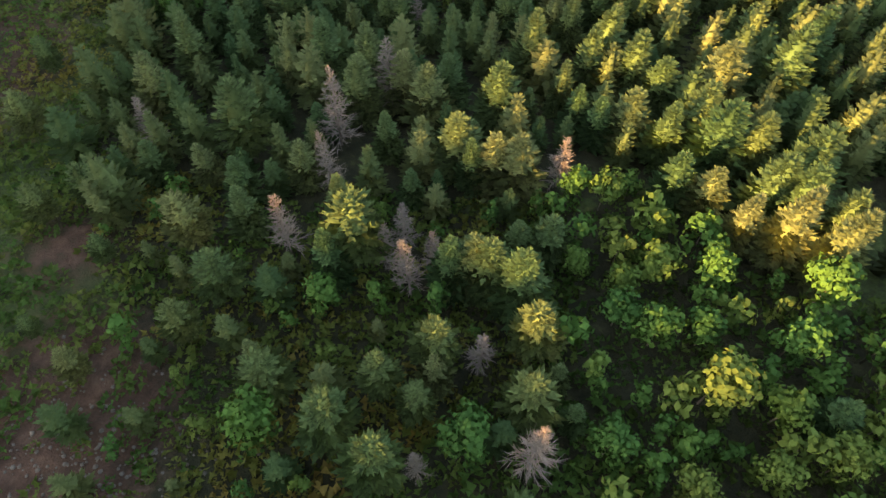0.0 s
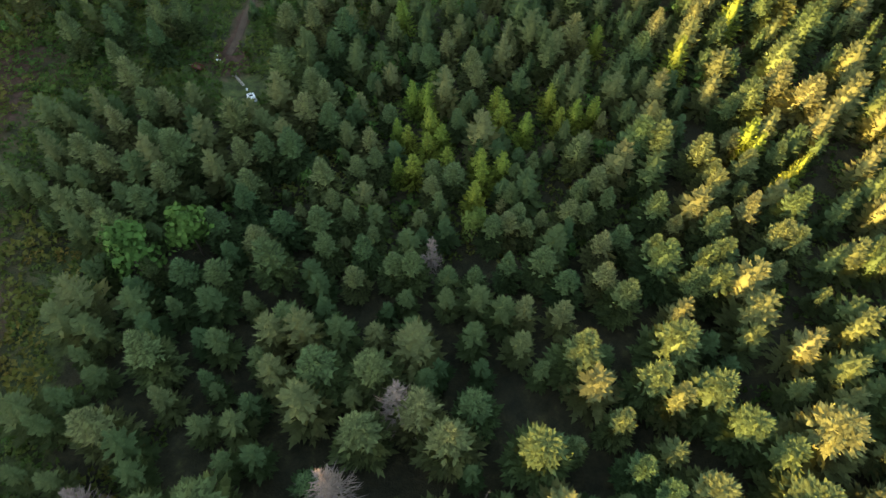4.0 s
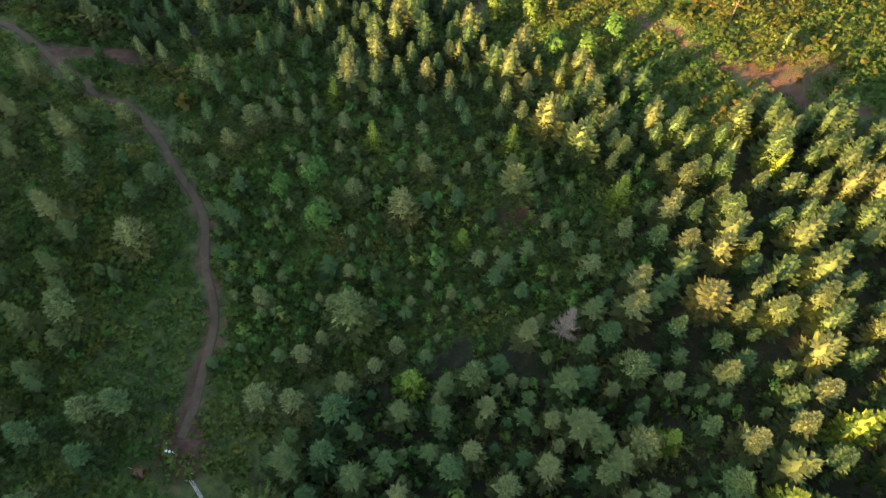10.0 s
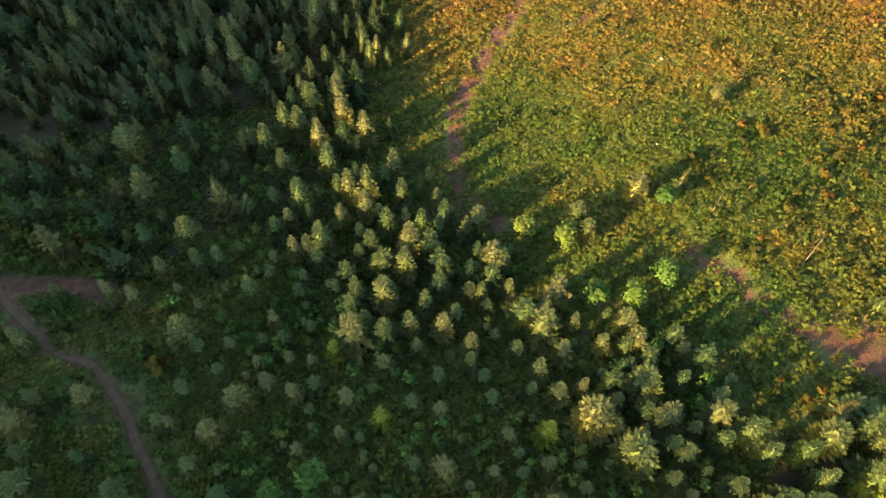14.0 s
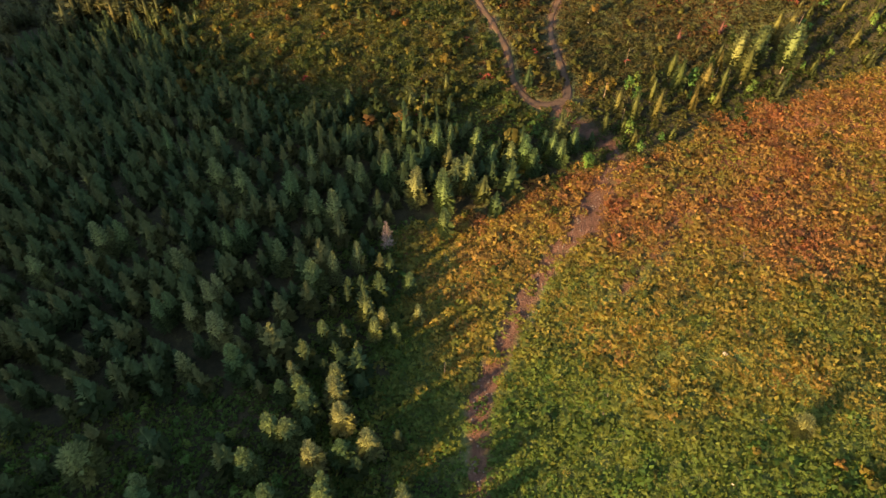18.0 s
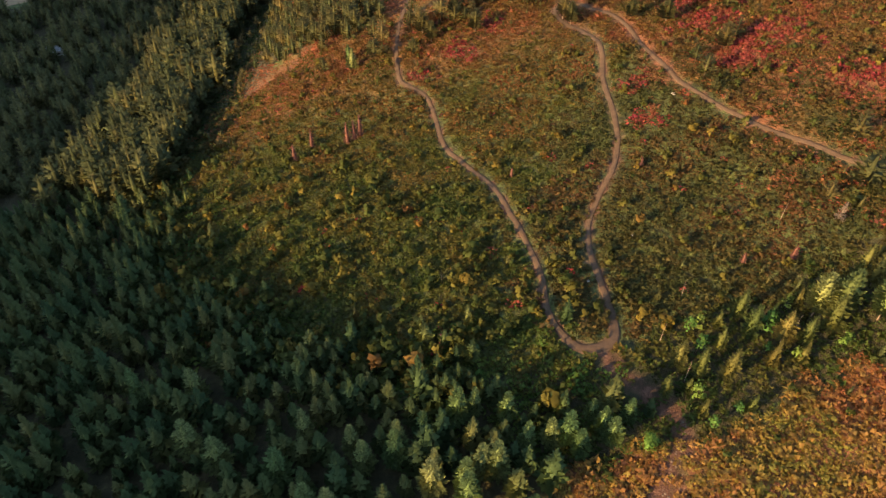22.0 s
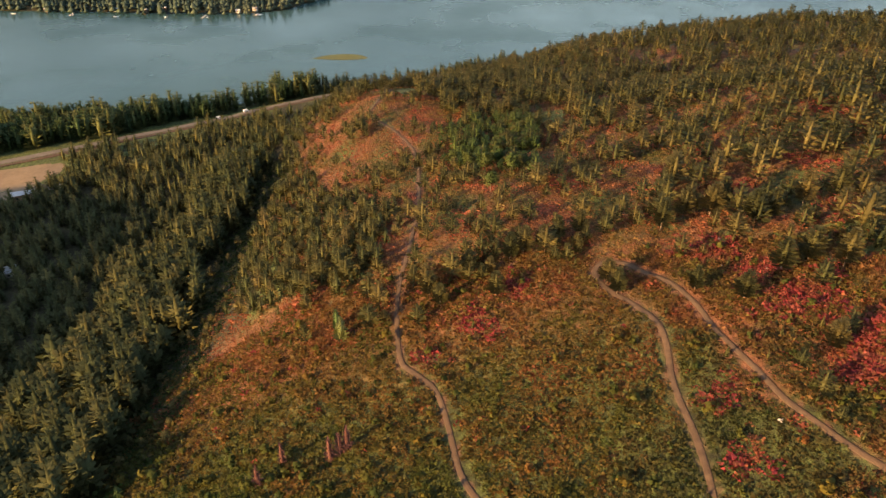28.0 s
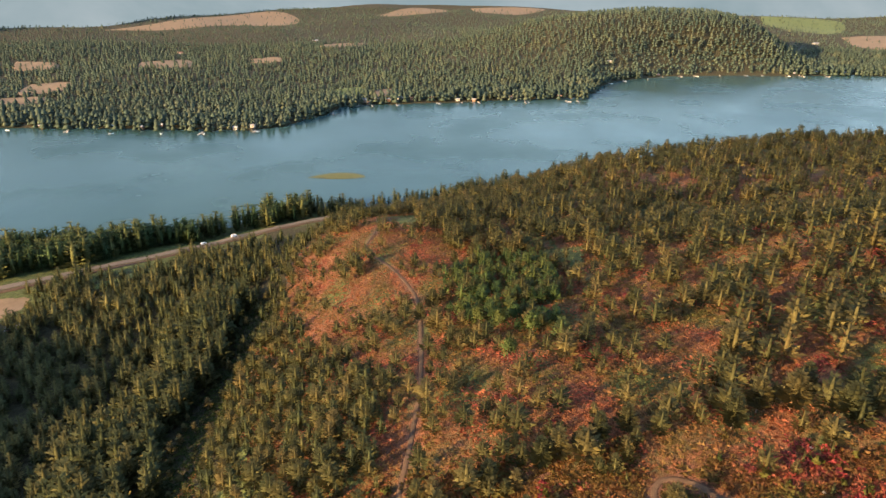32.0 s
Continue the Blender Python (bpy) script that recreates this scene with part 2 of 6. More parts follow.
# bluish haze of the distance is mixed into these needle colours
M_HAZED_FARWOOD = foliage("hazed_far_needles", ((0.0, (0.036, 0.058, 0.046)), (0.6, (0.050, 0.072, 0.053)), (1.0, (0.078, 0.090, 0.058))), False, 0.2, 0.2)


def plain(name, stops, scale, rough=0.85, relief=0.4, distance=0.05, detail=5.0):
    m, n, l, b = material(name, rough)
    f = noise_node(n, l, scale, detail, 0.65)
    g = noise_node(n, l, scale * 7.3, 3, 0.6)
    v = math_node(n, l, "ADD", math_node(n, l, "MULTIPLY", f, 0.65), math_node(n, l, "MULTIPLY", g, 0.35))
    l.new(ramp(n, l, v, stops), b.inputs["Base Color"])
    bump(n, l, b, g, relief, distance)
    return m


M_BARK = plain("bark", ((0.3, (0.06, 0.045, 0.035)), (0.7, (0.16, 0.125, 0.10))), 3.0)
M_PALEBARK = plain("bleached_wood", ((0.3, (0.26, 0.235, 0.20)), (0.7, (0.46, 0.42, 0.37))), 4.0)
M_DEAD = plain("dead_twigs", ((0.3, (0.13, 0.098, 0.082)), (0.7, (0.26, 0.20, 0.165))), 1.2)
M_RUST = plain("rust_needles", ((0.3, (0.07, 0.030, 0.026)), (0.7, (0.12, 0.050, 0.038))), 1.2)
M_TRACK = plain("dirt_track", ((0.25, (0.034, 0.022, 0.014)), (0.5, (0.064, 0.041, 0.026)), (0.75, (0.106, 0.070, 0.045))), 0.55, relief=0.6, distance=0.12)
M_ROCK = plain("broken_rock", ((0.3, (0.07, 0.056, 0.046)), (0.7, (0.16, 0.130, 0.110))), 1.4)
M_ROAD = plain("asphalt", ((0.3, (0.085, 0.075, 0.066)), (0.7, (0.14, 0.122, 0.105))), 0.35, relief=0.1)
M_FIELD = plain("stubble_field", ((0.3, (0.12, 0.086, 0.050)), (0.7, (0.20, 0.145, 0.092))), 0.06)
M_MEADOW = plain("meadow_grass", ((0.3, (0.06, 0.10, 0.03)), (0.7, (0.13, 0.15, 0.045))), 0.12)
M_REED = plain("reed_bed", ((0.3, (0.05, 0.07, 0.022)), (0.7, (0.12, 0.115, 0.04))), 0.25)


def ground_material():
    m, n, l, b = material("forest_floor", 0.95)
    c = n.new("ShaderNodeAttribute")
    c.attribute_name = "cover"
    sep = n.new("ShaderNodeSeparateColor")
    l.new(c.outputs["Color"], sep.inputs[0])
    big, mid, fine = noise_node(n, l, 0.05, 3), noise_node(n, l, 0.45, 5, 0.65), noise_node(n, l, 3.5, 4, 0.7)
    litter = ramp(n, l, mid, ((0.3, (0.018, 0.018, 0.009)), (0.55, (0.034, 0.032, 0.015)), (0.75, (0.056, 0.046, 0.021))))
    green = ramp(n, l, mid, ((0.3, (0.034, 0.060, 0.018)), (0.6, (0.074, 0.100, 0.028)), (0.8, (0.125, 0.122, 0.038))))
    earth = ramp(n, l, mid, ((0.25, (0.036, 0.019, 0.013)), (0.5, (0.074, 0.037, 0.025)), (0.8, (0.135, 0.078, 0.056))))
    russet = ramp(n, l, mid, ((0.25, (0.056, 0.038, 0.018)), (0.5, (0.112, 0.047, 0.024)), (0.75, (0.18, 0.080, 0.045))))

    def edge(channel):
        w = math_node(n, l, "ADD", channel, math_node(n, l, "MULTIPLY", math_node(n, l, "SUBTRACT", mid, 0.5), 0.9))
        r = n.new("ShaderNodeMapRange")
        r.inputs[1].default_value, r.inputs[2].default_value = 0.3, 0.65
        l.new(w, r.inputs[0])
        return r.outputs[0]
    col = mix(n, l, edge(sep.outputs[1]), litter, green)
    col = mix(n, l, edge(sep.outputs[2]), col, russet)
    col = mix(n, l, edge(sep.outputs[0]), col, earth)
    v = math_node(n, l, "ADD", math_node(n, l, "MULTIPLY", fine, 1.0), math_node(n, l, "MULTIPLY", big, 0.5))
    v = math_node(n, l, "ADD", v, 0.25)
    grey = n.new("ShaderNodeCombineColor")
    for i in range(3):
        l.new(v, grey.inputs[i])
    l.new(mix(n, l, 1.0, col, grey.outputs[0], "MULTIPLY"), b.inputs["Base Color"])
    bump(n, l, b, math_node(n, l, "ADD", mid, fine), 0.8, 0.5)
    return m


M_GROUND = ground_material()


def water_material():
    m, n, l, b = material("lake_water", 0.12)
    b.inputs["Specular IOR Level"].default_value = 0.22
    b.inputs["IOR"].default_value = 1.33
    f = noise_node(n, l, 0.004, 3)
    l.new(ramp(n, l, f, ((0.3, (0.018, 0.052, 0.056)), (0.7, (0.030, 0.070, 0.072)))), b.inputs["Base Color"])
    r = n.new("ShaderNodeMapRange")
    r.inputs[1].default_value, r.inputs[2].default_value, r.inputs[3].default_value, r.inputs[4].default_value = 0.35, 0.65, 0.16, 0.34
    l.new(noise_node(n, l, 0.006, 4, 0.6), r.inputs[0])
    l.new(r.outputs[0], b.inputs["Roughness"])
    bump(n, l, b, noise_node(n, l, 0.35, 3, 0.6), 0.12, 0.5)
    return m


M_WATER = water_material()


def solid(name, colour, rough=0.5, metal=0.0):
    m, n, l, b = material(name, rough)
    f = noise_node(n, l, 1.7, 3)
    d = tuple(c * 0.78 for c in colour)
    l.new(ramp(n, l, f, ((0.3, d), (0.6, colour))), b.inputs["Base Color"])
    b.inputs["Metallic"].default_value = metal
    return m


M_WHITE = solid("white_paint", (0.78, 0.78, 0.77), 0.3)
M_GLASS = solid("dark_glass", (0.03, 0.035, 0.04), 0.08)
M_TYRE = solid("tyre_rubber", (0.03, 0.03, 0.03), 0.85)
M_STEEL = solid("steel_rim", (0.45, 0.45, 0.46), 0.35, 0.9)
M_LAMP = solid("lamp_glass", (0.7, 0.68, 0.62), 0.15)
M_REDPAINT = solid("dull_red_paint", (0.13, 0.048, 0.035), 0.7)
M_CREAM = solid("cream_siding", (0.34, 0.32, 0.28), 0.6)
M_BROWN = solid("brown_siding", (0.20, 0.13, 0.09), 0.7)
M_ROOF = solid("grey_roofing", (0.24, 0.25, 0.27), 0.55)
M_PALEROOF = solid("pale_metal_roof", (0.40, 0.42, 0.44), 0.5)
M_REDROOF = solid("brown_roof", (0.27, 0.15, 0.11), 0.6)
M_PLANK = solid("weathered_planks", (0.36, 0.33, 0.29), 0.8)


# ---- mesh helpers ----
def mesh_from(name, v, f, mats, attrs=(), index=None):
    """A mesh from arrays: places, faces of one size, materials; attrs: name and a value for each place."""
    me = bpy.data.meshes.new(name)
    f = np.asarray(f, np.int32)
    me.vertices.add(len(v))
    me.vertices.foreach_set("co", np.asarray(v, np.float32).ravel())
    me.loops.add(f.size)
    me.loops.foreach_set("vertex_index", f.ravel())
    me.polygons.add(len(f))
    me.polygons.foreach_set("loop_start", np.arange(0, f.size, f.shape[1], dtype=np.int32))
    for m in mats:
        me.materials.append(m)
    if index is not None:
        me.polygons.foreach_set("material_index", np.asarray(index, np.int32))
    me.update(calc_edges=True)
    for k, a in attrs:
        a = np.asarray(a, np.float32)
        if k == "custom_normal":
            me.attributes.new(k, "FLOAT_VECTOR", "POINT").data.foreach_set("vector", a.ravel())
        elif a.ndim == 1:
            me.attributes.new(k, "FLOAT", "POINT").data.foreach_set("value", a)
        else:
            me.attributes.new(k, "FLOAT_COLOR", "POINT").data.foreach_set("color", np.c_[a, np.ones(len(a))].astype(np.float32).ravel())
    return me


def part(name, bm, mat, parent, label=""):
    """One mesh object under a thing or a part."""
    me = bpy.data.meshes.new(name)
    bm.to_mesh(me)
    bm.free()
    me.materials.append(mat)
    ob = new(name, me)
    ob.parent = parent
    return tagged(ob, label) if label else ob


def box(bm, x, y, z, sx, sy, sz, bevel=0.0):
    """A box about x, y with its foot at z."""
    r = bmesh.ops.create_cube(bm, size=1.0, matrix=Matrix.Translation((x, y, z + sz / 2)) @ Matrix.Diagonal((sx, sy, sz, 1)))
    if bevel:
        es = list({e for v in r["verts"] for e in v.link_edges})
        bmesh.ops.bevel(bm, geom=es, offset=bevel, segments=2, affect="EDGES")
    return bm


def rod(bm, a, b, r0, r1, n=6):
    a, b = Vector(a), Vector(b)
    q = (b - a).to_track_quat("Z", "Y").to_matrix().to_4x4()
    bmesh.ops.create_cone(bm, cap_ends=True, segments=n, radius1=r0, radius2=r1, depth=(b - a).length, matrix=Matrix.Translation((a + b) / 2) @ q)
    return bm


# ---- plants, as arrays of places and triangles, one unit high ----
def trunk_shape(h, r, sides=5, bend=0.0):
    v, f = [], []
    for k in range(3):
        s = k / 2
        for i in range(sides):
            a = 2 * math.pi * i / sides
            q = r * (1 - 0.85 * s)
            v.append((q * math.cos(a) + bend * s * s, q * math.sin(a), h * s))
    for k in range(2):
        for i in range(sides):
            j = (i + 1) % sides
            p = k * sides
            f += [(p + i, p + j, p + sides + j), (p + i, p + sides + j, p + sides + i)]
    return np.array(v), np.array(f)


def conifer(rng, levels, per, sprays, foot=0.08, radius=0.25, rise=0.1, taper=0.75, gap=0.0, size=1.0, body=0.5):
    """A conifer's crown: whorls of boughs, each a row of small pointed sprays that turn up at the tip, round a dense body."""
    v, f = [], []
    lop = [rng.uniform(0.86, 1.14) for _ in range(6)]

    def reach(s):
        return radius * min(1.0, 0.72 + 1.6 * s) * (1 - s) ** taper + 0.008
    for i in range(levels):
        s = (i + 0.6 * rng.random()) / levels
        z0 = foot + (0.985 - foot) * s
        n = max(4, int(round(per * (0.45 + 0.55 * (1 - s)))))
        turn = rng.random() * 6.28
        for j in range(n):
            if rng.random() < gap:
                continue
            a = turn + 6.283 * (j + 0.6 * (rng.random() - 0.5)) / n
            L = reach(s) * (0.8 + 0.36 * rng.random()) * lop[int(a / 1.0472) % 6]
            out, side = Vector((math.cos(a), math.sin(a), 0)), Vector((-math.sin(a), math.cos(a), 0))
            for q in range(sprays):
                t = 0.34 + 0.66 * (q + 0.5) / sprays
                w = (-1) ** q * (0 if q == sprays - 1 else 1)
                p = out * L * t + Vector((0, 0, z0 - 0.30 * L * t + rise * L * t * t))
                d = (out + side * w * 0.75 + Vector((0, 0, 0.15 + 0.75 * s + rng.gauss(0, 0.12)))).normalized()
                z = (0.024 + 0.10 * L) * size * rng.uniform(0.8, 1.25)
                g = d.cross(Vector((0, 0, 1)) + side * rng.gauss(0, 0.35)).normalized() * z * 0.46
                k = len(v)
                v.extend((tuple(p - g), tuple(p + g), tuple(p + d * z * 1.35)))
                f.append((k, k + 1, k + 2))
    # the dense body, in three rings
    k, m = len(v), 7
    rings = (foot + 0.03, foot + 0.3, foot + 0.58)
    for z in rings:
        r = body * reach((z - foot) / (1 - foot))
        v.extend((r * math.cos(0.8976 * i) * lop[i % 6], r * math.sin(0.8976 * i) * lop[i % 6], z) for i in range(m))
    v.append((0, 0, 1.0))
    for h in range(2):
        for i in range(m):
            j = (i + 1) % m
            f += [(k + h * m + i, k + h * m + j, k + h * m + m + j), (k + h * m + i, k + h * m + m + j, k + h * m + m + i)]
    f += [(k + 2 * m + i, k + 2 * m + (i + 1) % m, k + 3 * m) for i in range(m)]
    return np.array(v), np.array(f)


def needle_crown(rng, n, radius, foot=0.12, point=0.8, leaf=0.085):
    """A dense crown seen from afar: bent needle sprays set all over a tapering body."""
    v, f = [], []
    lop = [rng.uniform(0.8, 1.2) for _ in range(5)]
    for i in range(n):
        s = (i + rng.random()) / n
        s = 1 - (1 - s) ** 0.62
        a = 2.39996 * i + rng.gauss(0, 0.3)
        r = radius * min(1.0, 0.55 + 2.6 * s) * (1 - s) ** point * lop[int(a / 1.2566) % 5] * rng.uniform(0.72, 1.1)
        d = Vector((math.cos(a), math.sin(a), rng.uniform(0.1, 0.75) + 1.3 * s * s)).normalized()
        side = Vector((-d.y, d.x, 0)).normalized()
        down = d.cross(side)
        if down.z > 0:
            down = -down
        p = Vector((r * d.x * 0.75, r * d.y * 0.75, foot + (0.97 - foot) * s))
        z = leaf * rng.uniform(0.75, 1.3) * (1.0 - 0.4 * s)
        b = len(v)
        v.extend((tuple(p - down * z * 0.35 + side * z * 0.6), tuple(p + down * z * 0.3 - side * z * 0.6), tuple(p + d * z * 1.25 + down * z * 0.25)))
        f.append((b, b + 1, b + 2))
    k = len(v)
    v.extend(((0.035, 0, 0.84), (-0.018, 0.03, 0.84), (-0.018, -0.03, 0.84), (0, 0, 1.02)))
    f += [(k, k + 1, k + 3), (k + 1, k + 2, k + 3), (k + 2, k, k + 3)]
    return np.array(v), np.array(f)


def tiers(rng, n=2, sides=4, radius=0.40):
    """A far conifer: a few ragged skirts."""
    v, f = [], []
    for k in range(n):
        z0 = 0.06 + 0.88 * k / n
        z1 = min(1.0, z0 + 0.45)
        r = radius * (1 - 0.82 * k / n) * (0.85 + 0.3 * rng.random())
        c = len(v)
        v.append((0, 0, z1))
        for i in range(sides):
            a = 6.283 * (i + 0.4 * rng.random()) / sides
            q = r * (0.7 + 0.6 * rng.random())
            v.append((q * math.cos(a), q * math.sin(a), z0 + 0.05 * rng.random()))
        for i in range(sides):
            f.append((c, c + 1 + i, c + 1 + (i + 1) % sides))
    return np.array(v), np.array(f)


def leaf_cloud(rng, lobes, leaves, spread, low, high, lobe, leaf):
    """Leaves set round several lobes, facing outwards, each a small bent diamond."""
    v, f = [], []
    for k in range(lobes):
        a, q = 6.283 * rng.random(), spread * math.sqrt(rng.random())
        s = rng.random()
        c = Vector((q * math.cos(a), q * math.sin(a), low + (high - low) * (s if k else 1.0)))
        if not k:
            c.x *= 0.3
            c.y *= 0.3
        r = lobe * (0.7 + 0.6 * rng.random())
        for i in range(leaves):
            d = Vector((rng.gauss(0, 1), rng.gauss(0, 1), rng.gauss(0.35, 1))).normalized()
            p = c + d * r * (0.45 + 0.65 * rng.random())
            out = (d + Vector((rng.gauss(0, 0.45), rng.gauss(0, 0.45), rng.gauss(0.1, 0.45)))).normalized()
            side = out.orthogonal().normalized()
            side = (Matrix.Rotation(rng.random() * 6.28, 3, out) @ side)
            fwd = out.cross(side)
            z = leaf * (0.6 + 0.8 * rng.random())
            b = len(v)
            v.extend((tuple(p - fwd * z), tuple(p + side * z * 0.7 + out * z * 0.2), tuple(p + fwd * z), tuple(p - side * z * 0.7 + out * z * 0.2)))
            f += [(b, b + 1, b + 2), (b, b + 2, b + 3)]
    return np.array(v), np.array(f)


def tuft(rng, blades, tall=1.0, flat=0.5):
    """A low shrub: many small pointed leaf sprays over a dome, some upright, some spread."""
    v, f = [], []
    for i in range(blades):
        a, q = 6.283 * rng.random(), 0.5 * math.sqrt(rng.random())
        p = Vector((q * math.cos(a), q * math.sin(a), tall * (0.18 + 0.62 * (1 - (q / 0.55) ** 2) * rng.uniform(0.55, 1.0))))
        b = a + rng.gauss(0, 0.9)
        d = Vector((math.cos(b), math.sin(b), 0.25 if rng.random() < flat else rng.uniform(0.9, 2.0))).normalized()
        side = Vector((-math.sin(b), math.cos(b), rng.gauss(0, 0.25))).normalized()
        L, w = rng.uniform(0.24, 0.44), rng.uniform(0.10, 0.19)
        k = len(v)
        v.extend((tuple(p - side * w), tuple(p + side * w), tuple(p + d * L)))
        f.append((k, k + 1, k + 2))
    return np.array(v), np.array(f)


def bare_crown(rng, boughs, radius=0.2, foot=0.1, fuzz=2):
    """Dead boughs: thin spikes with twigs."""
    v, f = [], []
    for i in range(boughs):
        s = foot + (0.98 - foot) * (i + rng.random()) / boughs
        a = rng.random() * 6.283
        L = radius * (1.05 - s) * (0.6 + 0.8 * rng.random()) + 0.03
        d = Vector((math.cos(a), math.sin(a), 0.1 + 0.5 * s + rng.gauss(0, 0.15))).normalized()
        p = Vector((0, 0, s))
        side = d.orthogonal().normalized()
        w = 0.0045
        for q in range(fuzz + 1):
            if q:
                e = (d + Vector((rng.gauss(0, 0.5), rng.gauss(0, 0.5), rng.gauss(0, 0.3)))).normalized()
                o, t = p + d * L * (0.25 + 0.55 * rng.random()), L * (0.3 + 0.25 * rng.random())
            else:
                e, o, t = d, p, L
            k = len(v)
            up = e.cross(side).normalized()
            v.extend((tuple(o + side * w), tuple(o - side * w * 0.6 + up * w), tuple(o - side * w * 0.6 - up * w), tuple(o + e * t)))
            f += [(k, k + 1, k + 3), (k + 1, k + 2, k + 3), (k + 2, k, k + 3)]
    return np.array(v), np.array(f)


def soft_normals(v, f, soft=0.72, lift=0.12):
    """Faces turned outwards, and normals that follow the round body of the plant."""
    z0, z1 = v[:, 2].min(), v[:, 2].max()
    r = np.hypot(v[:, 0], v[:, 1]).max()
    o = (v - (0, 0, 0.5 * (z0 + z1))) / (r, r, 0.5 * (z1 - z0))
    o[:, 2] = 0.85 * o[:, 2] + lift
    o /= np.maximum(np.linalg.norm(o, axis=1), 1e-6)[:, None]
    g = np.cross(v[f[:, 1]] - v[f[:, 0]], v[f[:, 2]] - v[f[:, 0]])
    g /= np.maximum(np.linalg.norm(g, axis=1), 1e-12)[:, None]
    back = (g * o[f].mean(1)).sum(1) < 0
    f = np.where(back[:, None], f[:, ::-1], f)
    g[back] *= -1
    n = np.zeros_like(v)
    np.add.at(n, f.ravel(), np.repeat(g, 3, axis=0))
    n /= np.maximum(np.linalg.norm(n, axis=1), 1e-6)[:, None]
    n = soft * o + (1 - soft) * n
    return f, n / np.maximum(np.linalg.norm(n, axis=1), 1e-6)[:, None]


def joined(*shapes):
    v, f, k, idx = [], [], 0, []
    for i, (a, b) in enumerate(shapes):
        v.append(a)
        f.append(b + k)
        idx += [i] * len(b)
        k += len(a)
    return np.concatenate(v), np.concatenate(f), np.array(idx)


def scatter(name, shapes, x, y, size, mats, label, category, tint=None, width=1.0, sink=0.15, seed=1, soft=0.7, lift=0.12):
    """Many plants of one kind as ONE thing of kind stuff."""
    rng = np.random.default_rng(seed)
    x, y, size = np.asarray(x, float), np.asarray(y, float), np.asarray(size, float)
    z = height(x, y) - sink
    tint = rng.random(len(x)) if tint is None else tint
    which = rng.integers(0, len(shapes), len(x))
    V, F, T, I, N, base = [], [], [], [], [], 0
    for k, shape in enumerate(shapes):
        v, f, idx = shape if len(shape) == 3 else (*shape, np.zeros(len(shape[1]), int))
        f, nor = soft_normals(v, f, soft, lift)
        s = which == k
        n = int(s.sum())
        if not n:
            continue
        a = rng.random(n) * 6.283
        c, d = np.cos(a)[:, None], np.sin(a)[:, None]
        wide = size[s] * width * (0.85 + 0.3 * rng.random(n))
        lean = rng.normal(0, 0.02, (2, n))
        vz = v[None, :, 2] * size[s][:, None]
        vx = (v[None, :, 0] * c - v[None, :, 1] * d) * wide[:, None] + x[s][:, None] + lean[0][:, None] * vz
        vy = (v[None, :, 0] * d + v[None, :, 1] * c) * wide[:, None] + y[s][:, None] + lean[1][:, None] * vz
        V.append(np.stack((vx, vy, vz + z[s][:, None]), -1).reshape(-1, 3))
        F.append((f[None] + (np.arange(n) * len(v))[:, None, None]).reshape(-1, 3) + base)
        N.append(np.stack((nor[None, :, 0] * c - nor[None, :, 1] * d, nor[None, :, 0] * d + nor[None, :, 1] * c, np.repeat(nor[None, :, 2], n, 0)), -1).reshape(-1, 3))
        T.append(np.repeat(tint[s], len(v)))
        I.append(np.tile(idx, n))
        base += n * len(v)
    ob = new(name, mesh_from(name, np.concatenate(V), np.concatenate(F), mats, [("tint", np.concatenate(T)), ("custom_normal", np.concatenate(N))], np.concatenate(I)))
    return tagged(ob, label, category, kind="stuff")


def inside(poly, x, y):
    r = np.zeros(len(x), bool)
    n = len(poly)
    for i in range(n):
        (x0, y0), (x1, y1) = poly[i], poly[(i + 1) % n]
        c = ((y0 > y) != (y1 > y)) & (x < (x1 - x0) * (y - y0) / ((y1 - y0) or 1e-9) + x0)
        r ^= c
    return r


def fill(poly, space, seed):
    """Places strewn evenly but unevenly spaced within an outline."""
    rng = np.random.default_rng(seed)
    p = np.array(poly, float)
    (x0, y0), (x1, y1) = p.min(0), p.max(0)
    gx, gy = np.meshgrid(np.arange(x0, x1, space), np.arange(y0, y1, space * 0.87))
    gx = gx + (np.arange(gx.shape[0]) % 2)[:, None] * space / 2
    x, y = gx.ravel() + rng.uniform(-0.42, 0.42, gx.size) * space, gy.ravel() + rng.uniform(-0.42, 0.42, gx.size) * space
    s = ragged(poly, x, y)
    return x[s], y[s]


def ragged(poly, x, y):
    """Inside an outline whose edge wanders by a few metres."""
    return inside(poly, x + 14 * (swell(x, y, 21, 97) - 0.5), y + 14 * (swell(x, y, 19, 98) - 0.5))


def spot(x, y, cx, cy, rx, ry):
    return np.exp(-(((x - cx) / rx) ** 2 + ((y - cy) / ry) ** 2))


def swell(x, y, scale, seed):
    """A smooth random field from 0 to 1."""
    rng = np.random.default_rng(seed)
    s = np.zeros(len(x))
    for k in range(7):
        a, w = rng.random() * 6.28, (0.6 + 1.6 * rng.random()) / scale
        s += np.sin((x * math.cos(a) + y * math.sin(a)) * w * 6.28 + rng.random() * 6.28)
    return np.clip(0.5 + s / 7, 0, 1)


